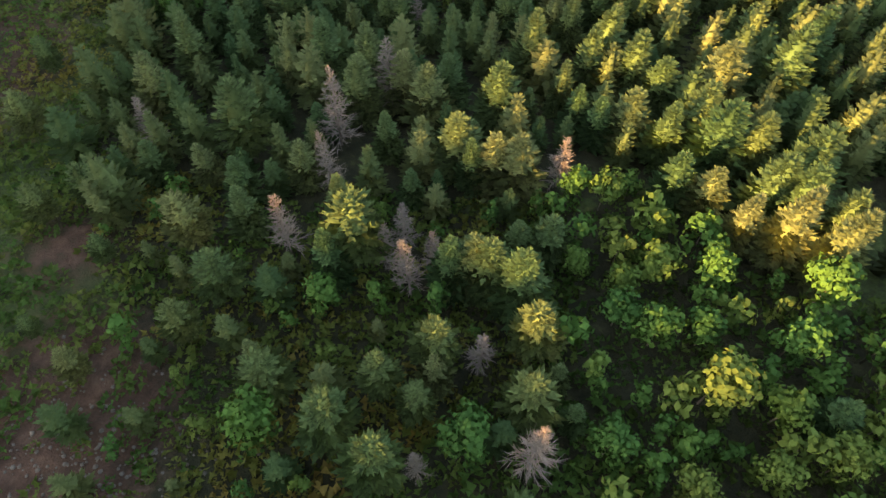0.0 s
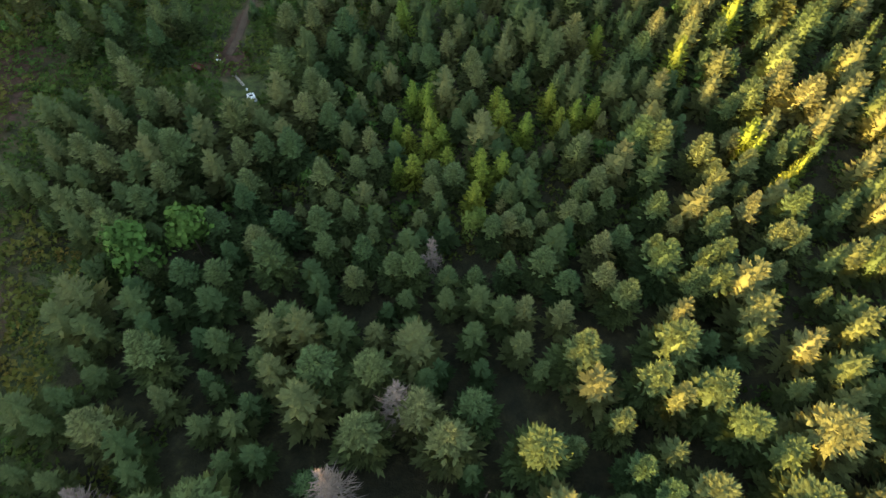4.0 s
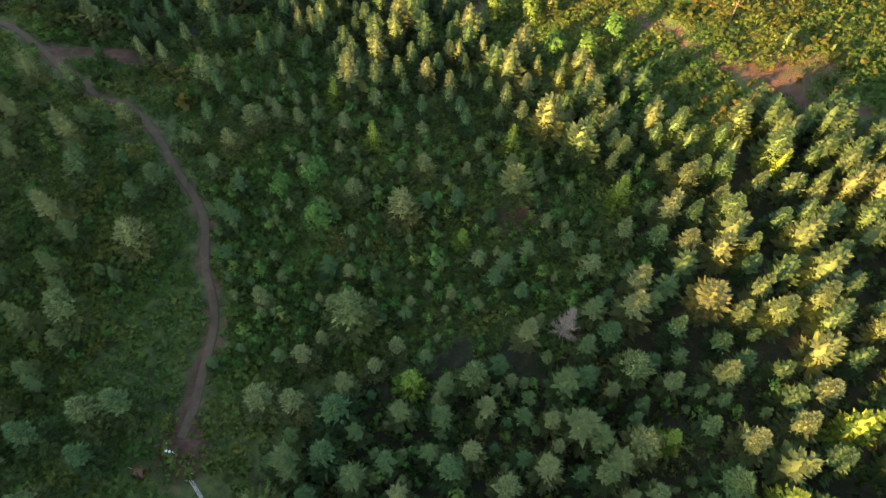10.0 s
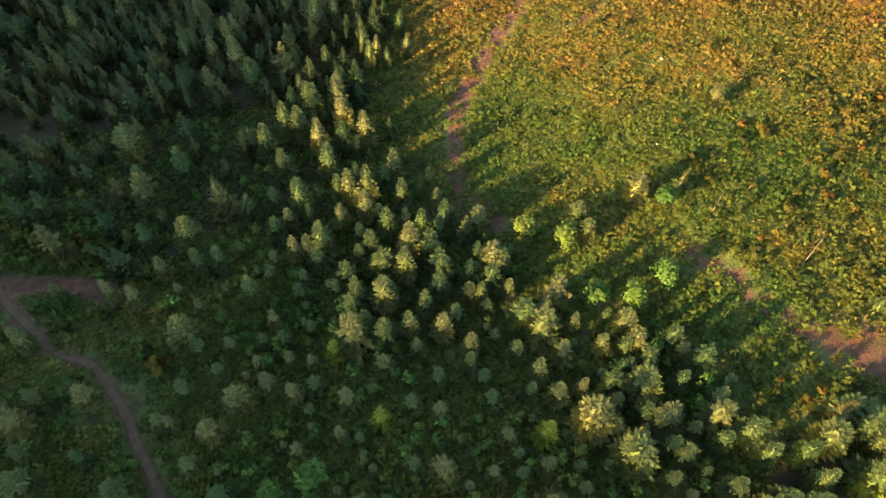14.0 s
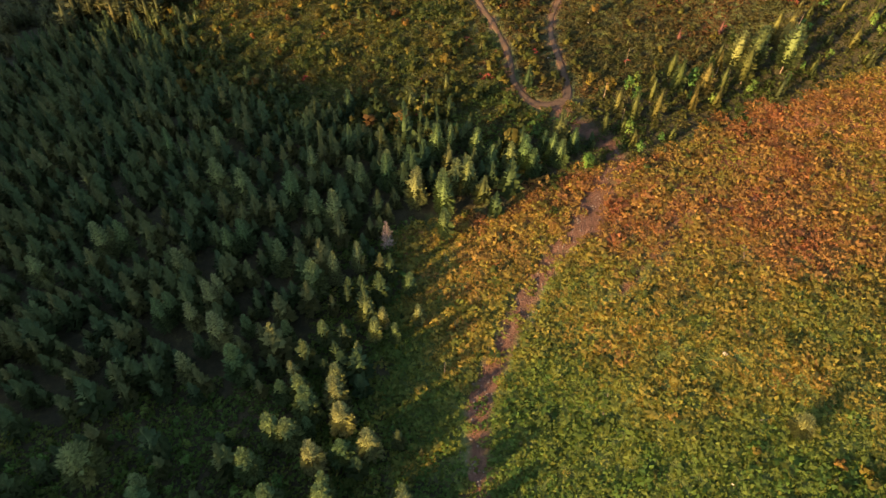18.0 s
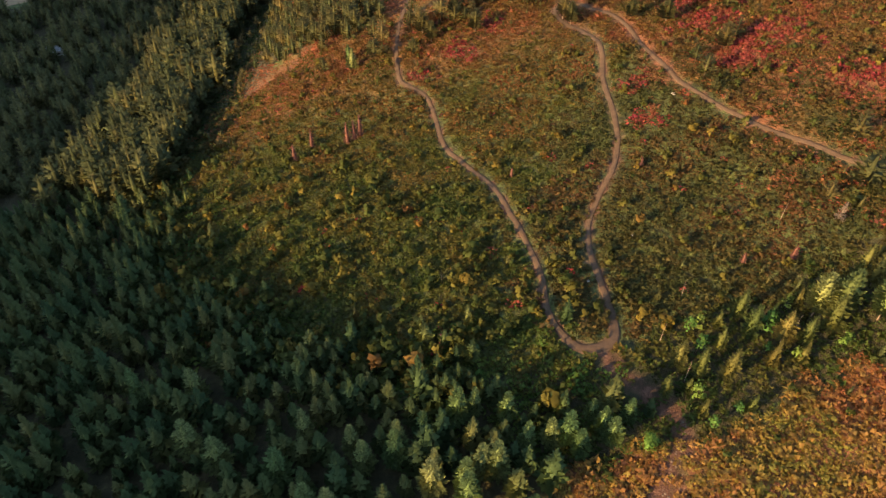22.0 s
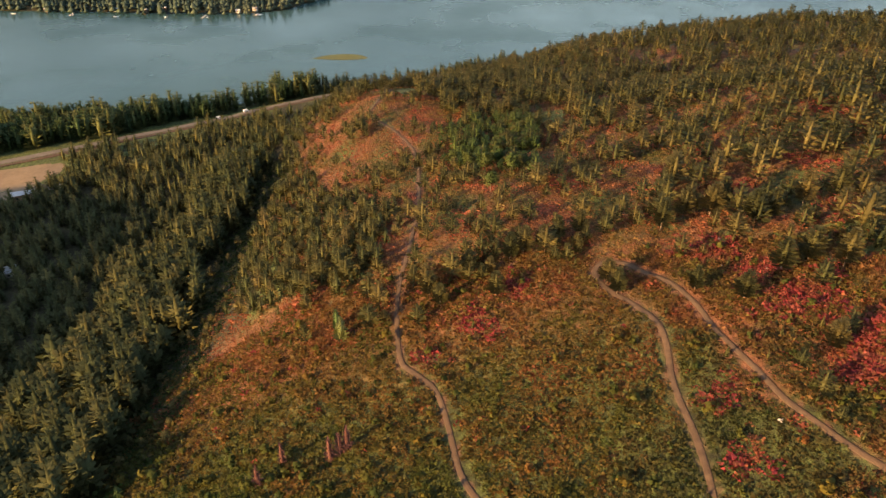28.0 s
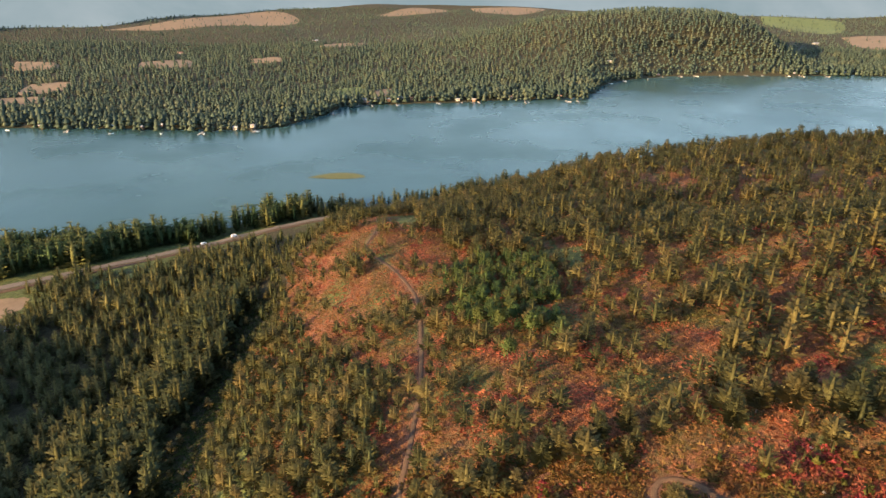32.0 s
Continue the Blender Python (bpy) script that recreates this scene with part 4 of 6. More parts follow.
SPRUCES += [(-11.2, 354.3, 12), (-7.7, 355.2, 10), (30.4, 356.0, 8), (42.9, 358.5, 11), (38.0, 360.0, 10), (34.4, 363.0, 9), (60.3, 365.5, 9), (43.7, 366.1, 8), (56.6, 367.0, 10), (-69.8, 367.7, 13), (66.0, 367.7, 12), (50.6, 368.9, 11), (-84.6, 369.1, 14), (50.0, 374.6, 9), (77.4, 377.0, 12), (75.6, 379.7, 11), (-46.5, 505.5, 9), (-48.0, 510.5, 8)]
YOUNG_FIRS = []
SPRUCES += [(1.8, 76.2, 12)]
YOUNG_FIRS += [(50.9, 114.0, 9), (2.6, 114.4, 9), (54.2, 117.0, 8), (4.4, 118.6, 9), (47.7, 120.4, 10), (7.4, 120.9, 9), (-7.5, 121.2, 9), (-10.1, 121.2, 8), (3.8, 122.0, 9), (46.5, 122.7, 11), (-1.6, 123.7, 8), (-5.1, 126.9, 8), (-2.9, 129.0, 8), (-8.6, 129.1, 8), (12.0, 130.5, 9), (-10.5, 130.7, 8), (18.4, 132.3, 8), (-4.7, 132.3, 9), (24.2, 132.7, 9), (20.9, 133.0, 9), (8.3, 134.1, 9), (17.0, 137.3, 9), (-5.6, 137.9, 10)]
YOUNG_FIRS += [(7.7, 138.1, 9), (-7.9, 138.6, 10), (39.4, 142.6, 12), (50.3, 151.8, 14), (26.8, 152.1, 8), (-11.0, 162.7, 10), (-2.1, 189.7, 7), (25.8, 195.4, 10), (52.1, 197.0, 10), (7.7, 209.7, 10), (-19.0, 213.5, 9), (-27.6, 226.2, 8)]
BROADLEAVES = []
BROADLEAVES += [(25.1, 13.8, 7), (33.3, 14.8, 7), (40.0, 15.9, 9), (17.3, 17.8, 8), (2.9, 18.0, 11), (-18.2, 19.7, 10), (36.1, 21.5, 9), (28.9, 23.7, 11), (39.4, 29.3, 10), (30.2, 31.0, 8), (24.7, 31.0, 8), (20.9, 33.8, 7), (-13.7, 35.4, 7), (44.8, 35.8, 11), (21.9, 37.7, 7), (33.9, 39.5, 9), (26.7, 40.5, 9), (17.4, 41.7, 6), (22.1, 52.5, 8), (17.9, 53.7, 8), (-46.5, 98.7, 14), (-39.8, 103.9, 14), (2.3, 108.6, 9), (-27.8, 192.8, 11)]
BROADLEAVES += [(-36.1, 200.8, 8), (-29.8, 203.8, 10), (25.5, 232.9, 7), (18.6, 233.4, 8), (31.0, 236.2, 8), (15.2, 246.0, 8), (7.8, 249.4, 8), (34.4, 252.6, 6), (24.1, 344.4, 6), (2.3, 576.4, 9), (12.0, 590.3, 10), (1.8, 598.7, 10), (6.8, 604.1, 10), (-4.3, 608.6, 9), (-11.0, 620.2, 9)]
DEAD_TREES = []
DEAD_TREES += [(-2.0, 15.8, 8), (9.5, 16.6, 13), (5.0, 28.5, 9), (-3.5, 39.3, 12), (-0.4, 42.7, 9), (-6.6, 42.8, 10), (-19.0, 44.5, 13), (-4.4, 46.5, 10), (-14.9, 56.8, 12), (16.8, 57.1, 11), (-41.9, 64.9, 10), (-14.7, 66.3, 16), (-7.7, 76.1, 15), (-4.2, 101.2, 11), (13.8, 170.8, 13), (-22.9, 328.4, 10), (78.0, 396.0, 6)]
SNAGS = []
SNAGS += [(32.5, 369.3, 7), (40.3, 381.8, 6), (58.6, 367.7, 8), (67.3, 400.2, 6), (35.4, 359.7, 7), (38.2, 462, 4), (-14.4, 374.1, 5), (-14, 393, 4), (65.9, 444.8, 4), (39.2, 258.2, 4), (38.9, 227.7, 5), (53.4, 192.9, 9)]
SNAGS += [(2.6, 66.0, 9), (54.5, 236.9, 10), (42.4, 249.9, 6), (36.7, 254.4, 8), (-10.4, 294.5, 6), (76.4, 372.5, 14)]

# ---- ground, one sheet to the horizon ----
def graded(dense0, dense1, step, lo, hi, grow=1.12, cap=90.0):
    a = list(np.arange(dense0, dense1 + 0.01, step))
    s = step
    while a[-1] < hi:
        s = min(s * grow, cap)
        a.append(a[-1] + s)
    s = step
    while a[0] > lo:
        s = min(s * grow, cap)
        a.insert(0, a[0] - s)
    return np.array(a)


RED_SPOTS = [(59, 514, 9), (73, 486, 10), (46, 446, 6), (-6, 500, 7), (-22, 491, 4), (76, 464, 9), (27, 572, 5), (118, 668, 14), (66, 500, 7), (4, 513, 5), (88, 470, 8), (100, 440, 8), (45, 462, 5), (97, 522, 8), (112, 562, 9), (84, 548, 6), (134, 604, 9), (76, 574, 5), (108, 492, 8)]


def red_share(x, y):
    r = np.zeros(len(x))
    for cx, cy, q in RED_SPOTS:
        r = np.maximum(r, spot(x, y, cx, cy, q, q))
    return r * (0.4 + 0.9 * swell(x, y, 9, 5))


def cover(x, y):
    earth, green, russet = np.zeros(len(x)), np.full(len(x), 0.55), np.zeros(len(x))
    for k, line in LINES.items():
        d = away(x, y, line, 12)
        earth = np.maximum(earth, (0.7 if k in ("skid", "hook", "scar") else 0.75) * (1 - smooth(TRACK_WIDTH[k] * 0.4, TRACK_WIDTH[k] * 0.9, d)))
    for cx, cy, rx, ry, s in ((-40, 20, 12, 16, 1.2), (-47, 44, 9, 10, 0.7), (-46, 160, 2.5, 9, 0.7), (-74, 80, 16, 40, 0.75), (-87, 140, 15, 40, 0.75), (-46, 153, 6, 7, 0.8), (9, 197, 7, 9, 0.7), (24, 331, 8, 12, 0.8), (64, 222, 16, 9, 0.6), (-2, 258, 6, 6, 0.7), (-82, 240, 12, 4, 0.9), (28, 509, 4, 4, 0.8), (4, 524, 6, 5, 0.9), (-46, 779, 8, 12, 0.7)):
        earth = np.maximum(earth, s * spot(x, y, cx, cy, rx, ry))
    russet = np.maximum(russet, ragged(HILL_OPEN, x, y) * (0.25 + 0.6 * swell(x, y, 40, 31)))
    russet = np.maximum(russet, ragged(CLEARING, x, y) * (0.06 + 0.55 * smooth(285, 350, y + 0.3 * x)))
    russet = np.maximum(russet, ragged(SLOPE, x, y) * (0.1 + 0.4 * smooth(460, 505, y)))
    russet = np.maximum(russet, 0.95 * spot(x, y, -70, 512, 32, 26))
    russet = np.maximum(russet, 0.6 * (ragged(WOOD_RIDGE, x, y) | ragged(WOOD_CREST, x, y)) * (0.3 + 1.2 * swell(x, y, 60, 9)))
    for cx, cy, rx, ry in GLADES:
        russet = np.maximum(russet, 0.9 * spot(x, y, cx, cy, rx, ry) * ((cx, cy) != (146, 862)))
    green = np.maximum(green, spot(x, y, -54, 141, 12, 12))
    green = np.where(ragged(CLEARING, x, y), 0.7, green)
    green = np.where(ragged(SLOPE, x, y), 0.45, green)
    # the cut line gets dark litter, standing in for the shade of its trees
    green = np.where((x < -86) & (x > -145) & (y > 470) & (y < 880), 0.15, green)
    green = np.where(ragged(BELT_EDGE, x, y), 0.2, green)
    # woods get mostly litter, its dark tone also deepening the shade between trees
    for wood in (WOOD_NEAR, WOOD_START, WOOD_DARK, WOOD_BROAD, WOOD_VALLEY, WOOD_BELT):
        green = np.where(ragged(wood, x, y), 0.22, green)
    green = np.where(y > 1100, 0.1, green)
    return np.clip(np.stack((earth, green, russet), 1), 0, 1)


gx, gy = graded(-130, 130, 2.9, -4300, 4300), graded(-10, 620, 2.9, -1500, 4600)
mx, my = np.meshgrid(gx, gy)
fx, fy = mx.ravel(), my.ravel()
calm = np.ones(len(fx))
for line in LINES.values():
    calm = np.minimum(calm, smooth(3, 7, away(fx, fy, line, 12)))
fz = height(fx, fy) + calm * 0.12 * np.sin(fx * 1.1 + np.sin(fy * 0.9)) * np.sin(fy * 1.3)
ni, nj = len(gy), len(gx)
q = (np.arange(ni - 1)[:, None] * nj + np.arange(nj - 1)[None]).ravel()
ground = new("ground", mesh_from("ground", np.stack((fx, fy, fz), 1), np.stack((q, q + 1, q + nj + 1, q + nj), 1), [M_GROUND], [("cover", cover(fx, fy))]))
ground.data.shade_smooth()
tagged(ground, "hilly forest floor of litter, grass and russet undergrowth", "ground", kind="structure")

# ---- lake ----
lake_x, lake_y = np.linspace(-4300, 4300, 30), np.linspace(770, 1780, 12)
mx, my = np.meshgrid(lake_x, lake_y)
q = (np.arange(11)[:, None] * 30 + np.arange(29)[None]).ravel()
lake = new("water", mesh_from("water", np.stack((mx.ravel(), my.ravel(), np.full(mx.size, WATER)), 1), np.stack((q, q + 1, q + 31, q + 30), 1), [M_WATER]))
tagged(lake, "calm blue-grey lake with faint wind streaks", "lake", kind="structure")


# ---- tracks and road, worn into the ground ----
def on_ground(x, y):
    """Height of the ground sheet itself."""
    j, i = np.clip(np.searchsorted(gx, x) - 1, 0, nj - 2), np.clip(np.searchsorted(gy, y) - 1, 0, ni - 2)
    a, b = (x - gx[j]) / (gx[j + 1] - gx[j]), (y - gy[i]) / (gy[i + 1] - gy[i])
    g = fz.reshape(ni, nj)
    return (g[i, j] * (1 - a) + g[i, j + 1] * a) * (1 - b) + (g[i + 1, j] * (1 - a) + g[i + 1, j + 1] * a) * b


def ribbon(name, line, width, mat, label, category, lift=0.10, ragged=0.15, seed=3, ruts=True, broad=None):
    rng = np.random.default_rng(seed)
    d = np.gradient(line, axis=0)
    d /= np.maximum(np.hypot(d[:, 0], d[:, 1]), 1e-6)[:, None]
    side = np.stack((-d[:, 1], d[:, 0]), 1)
    cross = np.array([-0.5, -0.42, -0.28, -0.12, 0.12, 0.28, 0.42, 0.5])
    dip = np.array([-0.25, 0.02, -0.03, 0.05, 0.05, -0.03, 0.02, -0.25]) if ruts else np.array([-0.5, 0, 0, 0, 0, 0, 0, -0.5])
    soft = np.ones(7) / 7
    w = width * (1 + 2 * ragged * (np.convolve(rng.random(len(line) + 6), soft, "valid") - 0.5))[:, None]
    if broad:
        w = w * (1 + broad[2] * spot(line[:, 0], line[:, 1], broad[0], broad[1], 9, 9))[:, None]
    jit = np.zeros((len(line), len(cross)))
    jit[:, 0] = 1.5 * ragged * width * (np.convolve(rng.random(len(line) + 6), soft, "valid") - 0.5)
    jit[:, -1] = 1.5 * ragged * width * (np.convolve(rng.random(len(line) + 6), soft, "valid") - 0.5)
    o = cross[None] * w + jit
    x = line[:, None, 0] + side[:, None, 0] * o
    y = line[:, None, 1] + side[:, None, 1] * o
    z = on_ground(x.ravel(), y.ravel()) + lift + np.tile(dip, len(line))
    n = len(cross)
    q = (np.arange(len(line) - 1)[:, None] * n + np.arange(n - 1)[None]).ravel()
    ob = new(name, mesh_from(name, np.stack((x.ravel(), y.ravel(), z), 1), np.stack((q, q + n, q + n + 1, q + 1), 1), [mat]))
    ob.data.shade_smooth()
    return tagged(ob, label, category, kind="structure")


for k, line in LINES.items():
    if k in ("skid", "hook", "scar", "spur"):
        continue  # only bare earth, no worn ruts
    ribbon("track_" + k, line, TRACK_WIDTH[k], M_TRACK, "narrow reddish-brown dirt track with two worn ruts", "dirt track", lift=0.12, seed=len(k), broad=(20, 371, 0.9))
ribbon("road", ROAD_LINE, 6.5, M_ROAD, "pale two-lane highway along the lake shore", "road", lift=0.6, ragged=0.0, ruts=False)
SHOULDER = ROAD_LINE + np.array([3.0, -6.5])
ribbon("road_shoulder", SHOULDER, 4.5, M_TRACK, "wide gravel shoulder beside the highway", "road shoulder", lift=0.45, ragged=0.4, ruts=False)


def patch(name, outline, mat, label, category, lift=0.3, step=6.0):
    """A field or bed draped on the land within an outline."""
    p = np.array(outline, float)
    c = p.mean(0)
    ring = smooth_line([*outline, outline[0]], step)
    k = np.linspace(0, 1, 9)[1:]
    pts = np.concatenate([[c]] + [c + (ring - c) * s for s in k])
    n = len(ring)
    z = on_ground(pts[:, 0], pts[:, 1]) + lift
    z[-n:] -= lift * 1.2
    z = np.maximum(z, WATER + 0.15)
    f = []
    for i in range(n):
        j = (i + 1) % n
        f.append((0, 1 + i, 1 + j, 1 + j))
        for r in range(len(k) - 1):
            a = 1 + r * n
            f.append((a + i, a + n + i, a + n + j, a + j))
    bm = bmesh.new()
    vs = [bm.verts.new((*pts[i], z[i])) for i in range(len(pts))]
    for q in f:
        bm.faces.new([vs[t] for t in dict.fromkeys(q)])
    me = bpy.data.meshes.new(name)
    bm.to_mesh(me)
    bm.free()
    me.materials.append(mat)
    me.shade_smooth()
    return tagged(new(name, me), label, category, kind="structure")


patch("field_valley", [(-420, 720), (-345, 742), (-298, 752), (-262, 760), (-256, 744), (-264, 728), (-252, 712), (-272, 698), (-340, 660), (-420, 640)], M_FIELD, "mown golden hay field beside the highway", "field")
MEADOW = [(-232, 772), (-212, 792), (-190, 806), (-184, 798), (-205, 780), (-224, 766)]
patch("meadow_valley", MEADOW, M_MEADOW, "green meadow below the highway", "meadow")
patch("reed_island", [(-140, 1018), (-122, 1032), (-98, 1034), (-84, 1021), (-106, 1014)], M_REED, "low grassy spit lying in the lake", "island", lift=0.6)
FAR_FIELDS = [
    ("field_far", [(-928, 2335), (-846, 2498), (-763, 2732), (-608, 2988), (-464, 2776), (-445, 2523), (-636, 2485), (-736, 2378)], M_FIELD),
    ("field_far_mid", [(-276, 2008), (-164, 2093), (-173, 2034), (-213, 1962), (-263, 1947)], M_FIELD),
    ("field_wood", [(-590, 1755), (-510, 1800), (-465, 1697), (-491, 1655), (-560, 1680)], M_FIELD),
    ("field_west", [(-667, 1505), (-600, 1515), (-585, 1447), (-640, 1415)], M_FIELD),
    ("field_west_near", [(-660, 1385), (-590, 1405), (-572, 1355), (-630, 1320)], M_FIELD),
    ("field_west_mid", [(-828, 1751), (-745, 1740), (-715, 1668), (-780, 1660)], M_FIELD),
    ("field_glade", [(-385, 1800), (-330, 1820), (-314, 1765), (-370, 1750)], M_FIELD),
    ("field_shore", [(-121, 1475), (-83, 1492), (-68, 1448), (-102, 1424)], M_FIELD),
    ("field_shore_green", [(-175, 1492), (-127, 1510), (-121, 1442), (-162, 1425)], M_MEADOW),
    ("field_east", [(1112, 2300), (1268, 2340), (1100, 2050), (1040, 2085)], M_FIELD),
    ("field_east_green", [(1196, 2984), (1446, 2941), (1150, 2394), (1080, 2649)], M_MEADOW),
    ("field_back", [(-220, 2900), (-80, 3300), (32, 3256), (40, 3030), (-160, 2880)], M_FIELD),
    ("field_back_east", [(144, 3300), (450, 3300), (320, 3050), (165, 3060)], M_FIELD),
]
for name, outline, mat in FAR_FIELDS:
    patch(name, outline, mat, "golden stubble field among woods across the lake" if mat is M_FIELD else "green hay meadow across the lake", "field", lift=1.5, step=20)


# ---- the mountains behind the plain ----
def mountains():
    m = bpy.data.materials.new("glowing_haze_mountains")
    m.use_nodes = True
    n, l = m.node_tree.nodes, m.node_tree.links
    # the haze is painted: the slopes themselves glow an even blue-grey
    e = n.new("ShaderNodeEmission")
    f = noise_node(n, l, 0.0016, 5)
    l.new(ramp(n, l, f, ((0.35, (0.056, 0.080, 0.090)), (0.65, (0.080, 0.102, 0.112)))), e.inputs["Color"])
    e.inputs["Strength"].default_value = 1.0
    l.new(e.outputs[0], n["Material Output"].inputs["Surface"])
    v, f = [], []
    nx, nz = 90, 8
    for i in range(nx + 1):
        a = radians(-75 + 150 * i / nx)
        peak = 330 + 120 * math.sin(i * 0.33) + 60 * math.sin(i * 0.91 + 1) + 25 * math.sin(i * 2.3)
        for k in range(nz + 1):
            s = k / nz
            r = float(np.interp(math.degrees(a), (-75, -36, -31.7, -25.6, -20, -13, -5.6, 0, 24, 33, 75), (2100, 2300, 2293, 2200, 2500, 2690, 2960, 3050, 2800, 3100, 3200))) + 900 * s
            v.append((r * math.sin(a), 400 + r * math.cos(a), -64 + (peak + 64) * s ** 0.9))
    for i in range(nx):
        for k in range(nz):
            p = i * (nz + 1) + k
            f.append((p, p + nz + 1, p + nz + 2, p + 1))
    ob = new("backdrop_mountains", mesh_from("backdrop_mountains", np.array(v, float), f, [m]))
    ob.data.shade_smooth()
    tagged(ob, "distant mountain backdrop, blue haze painted as a surface glow", "mountains", kind="structure")


mountains()

# ---- trees one by one ----
rng = random.Random(7)


def tree_maker(kind, crowns, crown_mat, bark, label, category, group, trunk=(1.0, 0.012)):
    """Master trees ten metres high, of which the single trees are copies."""
    made = []
    for v, f in crowns:
        top = tagged(new(kind), label, category, group)
        tv, tf = trunk_shape(*trunk, sides=6)
        t = new("trunk", mesh_from("trunk", tv * 10, tf, [bark]))
        f, nor = soft_normals(v, f, 0.55)
        c = new("crown", mesh_from("crown", v * 10, f, [crown_mat], [] if crown_mat in (M_DEAD, M_PALEBARK, M_RUST) else [("custom_normal", nor)]))
        for o in (t, c):
            o.parent = top
        made.append(top)
    return made


def plant(masters, places, wide=(0.85, 1.15), sink=0.2):
    used = set()
    for x, y, h in places:
        i = rng.randrange(len(masters))
        s = h / 10
        w = s * rng.uniform(*wide)
        m = pose(x, y, h1(x, y) - sink, rng.gauss(0, 1.2), rng.gauss(0, 1.2), rng.uniform(0, 360)) @ Matrix.Diagonal((w, w, s, 1))
        if i not in used:
            used.add(i)
            masters[i].matrix_basis = m
        else:
            keep = masters[i].matrix_basis.copy()
            masters[i].matrix_basis = Matrix.Identity(4)
            copy_thing(masters[i], m)
            masters[i].matrix_basis = keep
    for i, o in enumerate(masters):
        if i not in used:
            for c in list(o.children_recursive):
                bpy.data.objects.remove(c)
            bpy.data.objects.remove(o)


FINE = [conifer(rng, 19, 13, 7, 0.08, r, 0.25, k) for r, k in ((0.23, 0.8), (0.25, 0.7), (0.26, 0.62), (0.28, 0.72), (0.25, 0.58), (0.24, 0.76))]
plant(tree_maker("spruce_tree", FINE, M_SPRUCE, M_BARK, "dark green spruce with dense drooping boughs", "spruce", "spruces of the near forest"), [p for p in SPRUCES if p[1] < 200], (0.95, 1.25))
SLIM = [conifer(rng, 19, 11, 6, 0.10, r, 0.3, k) for r, k in ((0.17, 0.7), (0.19, 0.62), (0.21, 0.75), (0.18, 0.6))]
plant(tree_maker("spruce_tree", SLIM, M_SPRUCE, M_BARK, "slim olive-green spruce with short boughs", "spruce", "slim spruces by the clearing"), [p for p in SPRUCES if p[1] >= 200 and (p[1] < 356 or p[0] < 25)], (0.9, 1.2))
LARCH_FINE = [conifer(rng, 14, 9, 5, 0.14, r, 0.3, 0.7, 0.12) for r in (0.19, 0.22, 0.2)]
plant(tree_maker("larch_tree", LARCH_FINE, M_LARCH, M_BARK, "slender yellow-green larch at the clearing's edge", "larch", "larches along the belt", (1.0, 0.010)), [p for p in SPRUCES if p[1] >= 356 and p[0] >= 25], (0.9, 1.2))
PINE_FINE = [conifer(rng, 16, 13, 7, 0.24, r, 0.45, k, 0.06) for r, k in ((0.24, 0.5), (0.26, 0.45), (0.23, 0.55), (0.27, 0.5))]
plant(tree_maker("pine_tree", PINE_FINE, M_PINE, M_BARK, "olive-green pine with a rounded open crown", "pine", "pines", (0.95, 0.014)), [p for p in PINES if p[1] < 440])
plant(tree_maker("hill_pine", [conifer(rng, 14, 12, 7, 0.24, r, 0.45, k, 0.05, 1.25, 0.25) for r, k in ((0.23, 0.5), (0.25, 0.45), (0.27, 0.5), (0.24, 0.55))], M_HILLPINE, M_BARK, "olive pine with a broad crown on the red hill", "pine", "pines on the hill", (0.95, 0.014)), [p for p in PINES if p[1] > 440], (1.0, 1.35))
YOUNG_FINE = [conifer(rng, 13, 11, 5, 0.04, r, 0.4, 0.75) for r in (0.23, 0.25, 0.27)]
plant(tree_maker("fir_tree", YOUNG_FINE, M_YOUNG, M_BARK, "bright yellow-green young fir", "fir", "young firs in the stand"), YOUNG_FIRS)
BROAD_FINE = [leaf_cloud(rng, 15, 58, 0.22, 0.34, 0.84, 0.15, 0.036) for _ in range(4)]
plant(tree_maker("broadleaf_tree", BROAD_FINE, M_BROAD, M_BARK, "leafy green birch with a lobed crown", "birch", "broadleaf trees", (0.75, 0.016)), [p for p in BROADLEAVES if p[1] < 500])
plant(tree_maker("aspen_tree", BROAD_FINE[:2], M_ASPEN, M_BARK, "deep green aspen with a lobed crown", "aspen", "aspens in the dip", (0.75, 0.016)), [p for p in BROADLEAVES if p[1] > 500])
DEAD_FINE = [bare_crown(rng, 150, 0.19, 0.12, 4) for _ in range(3)]
plant(tree_maker("dead_tree", DEAD_FINE, M_DEAD, M_DEAD, "dead conifer with bare pinkish-grey twigs", "dead tree", "dead conifers", (1.0, 0.011)), DEAD_TREES, (0.9, 1.2))
SNAG_FINE = [bare_crown(rng, 9, 0.05, 0.4, 0) for _ in range(2)]
plant(tree_maker("snag", SNAG_FINE, M_DEAD, M_DEAD, "bare grey dead trunk without bark", "snag", "snags in the clearing", (1.0, 0.011)), SNAGS)

RED_SPRUCES = [(-45, 466, 9), (-42.7, 467.4, 8), (-41, 468, 9), (-57.5, 467.3, 8), (-62.8, 462.3, 7), (6, 432, 4), (40, 426, 4), (66.2, 388.4, 5), (55.7, 389.3, 4)]
plant(tree_maker("dead_spruce", [conifer(rng, 11, 8, 4, 0.1, 0.19)], M_RUST, M_DEAD, "dead spruce with rust-red needles", "dead tree", "rust-red dead spruces", (1.0, 0.012)), RED_SPRUCES)

# ---- the woods between and beyond them ----
SINGLE = np.array([(a, b) for a, b, _ in SPRUCES + PINES + YOUNG_FIRS + BROADLEAVES + DEAD_TREES])
CAMP = (-41.5, 145.5)


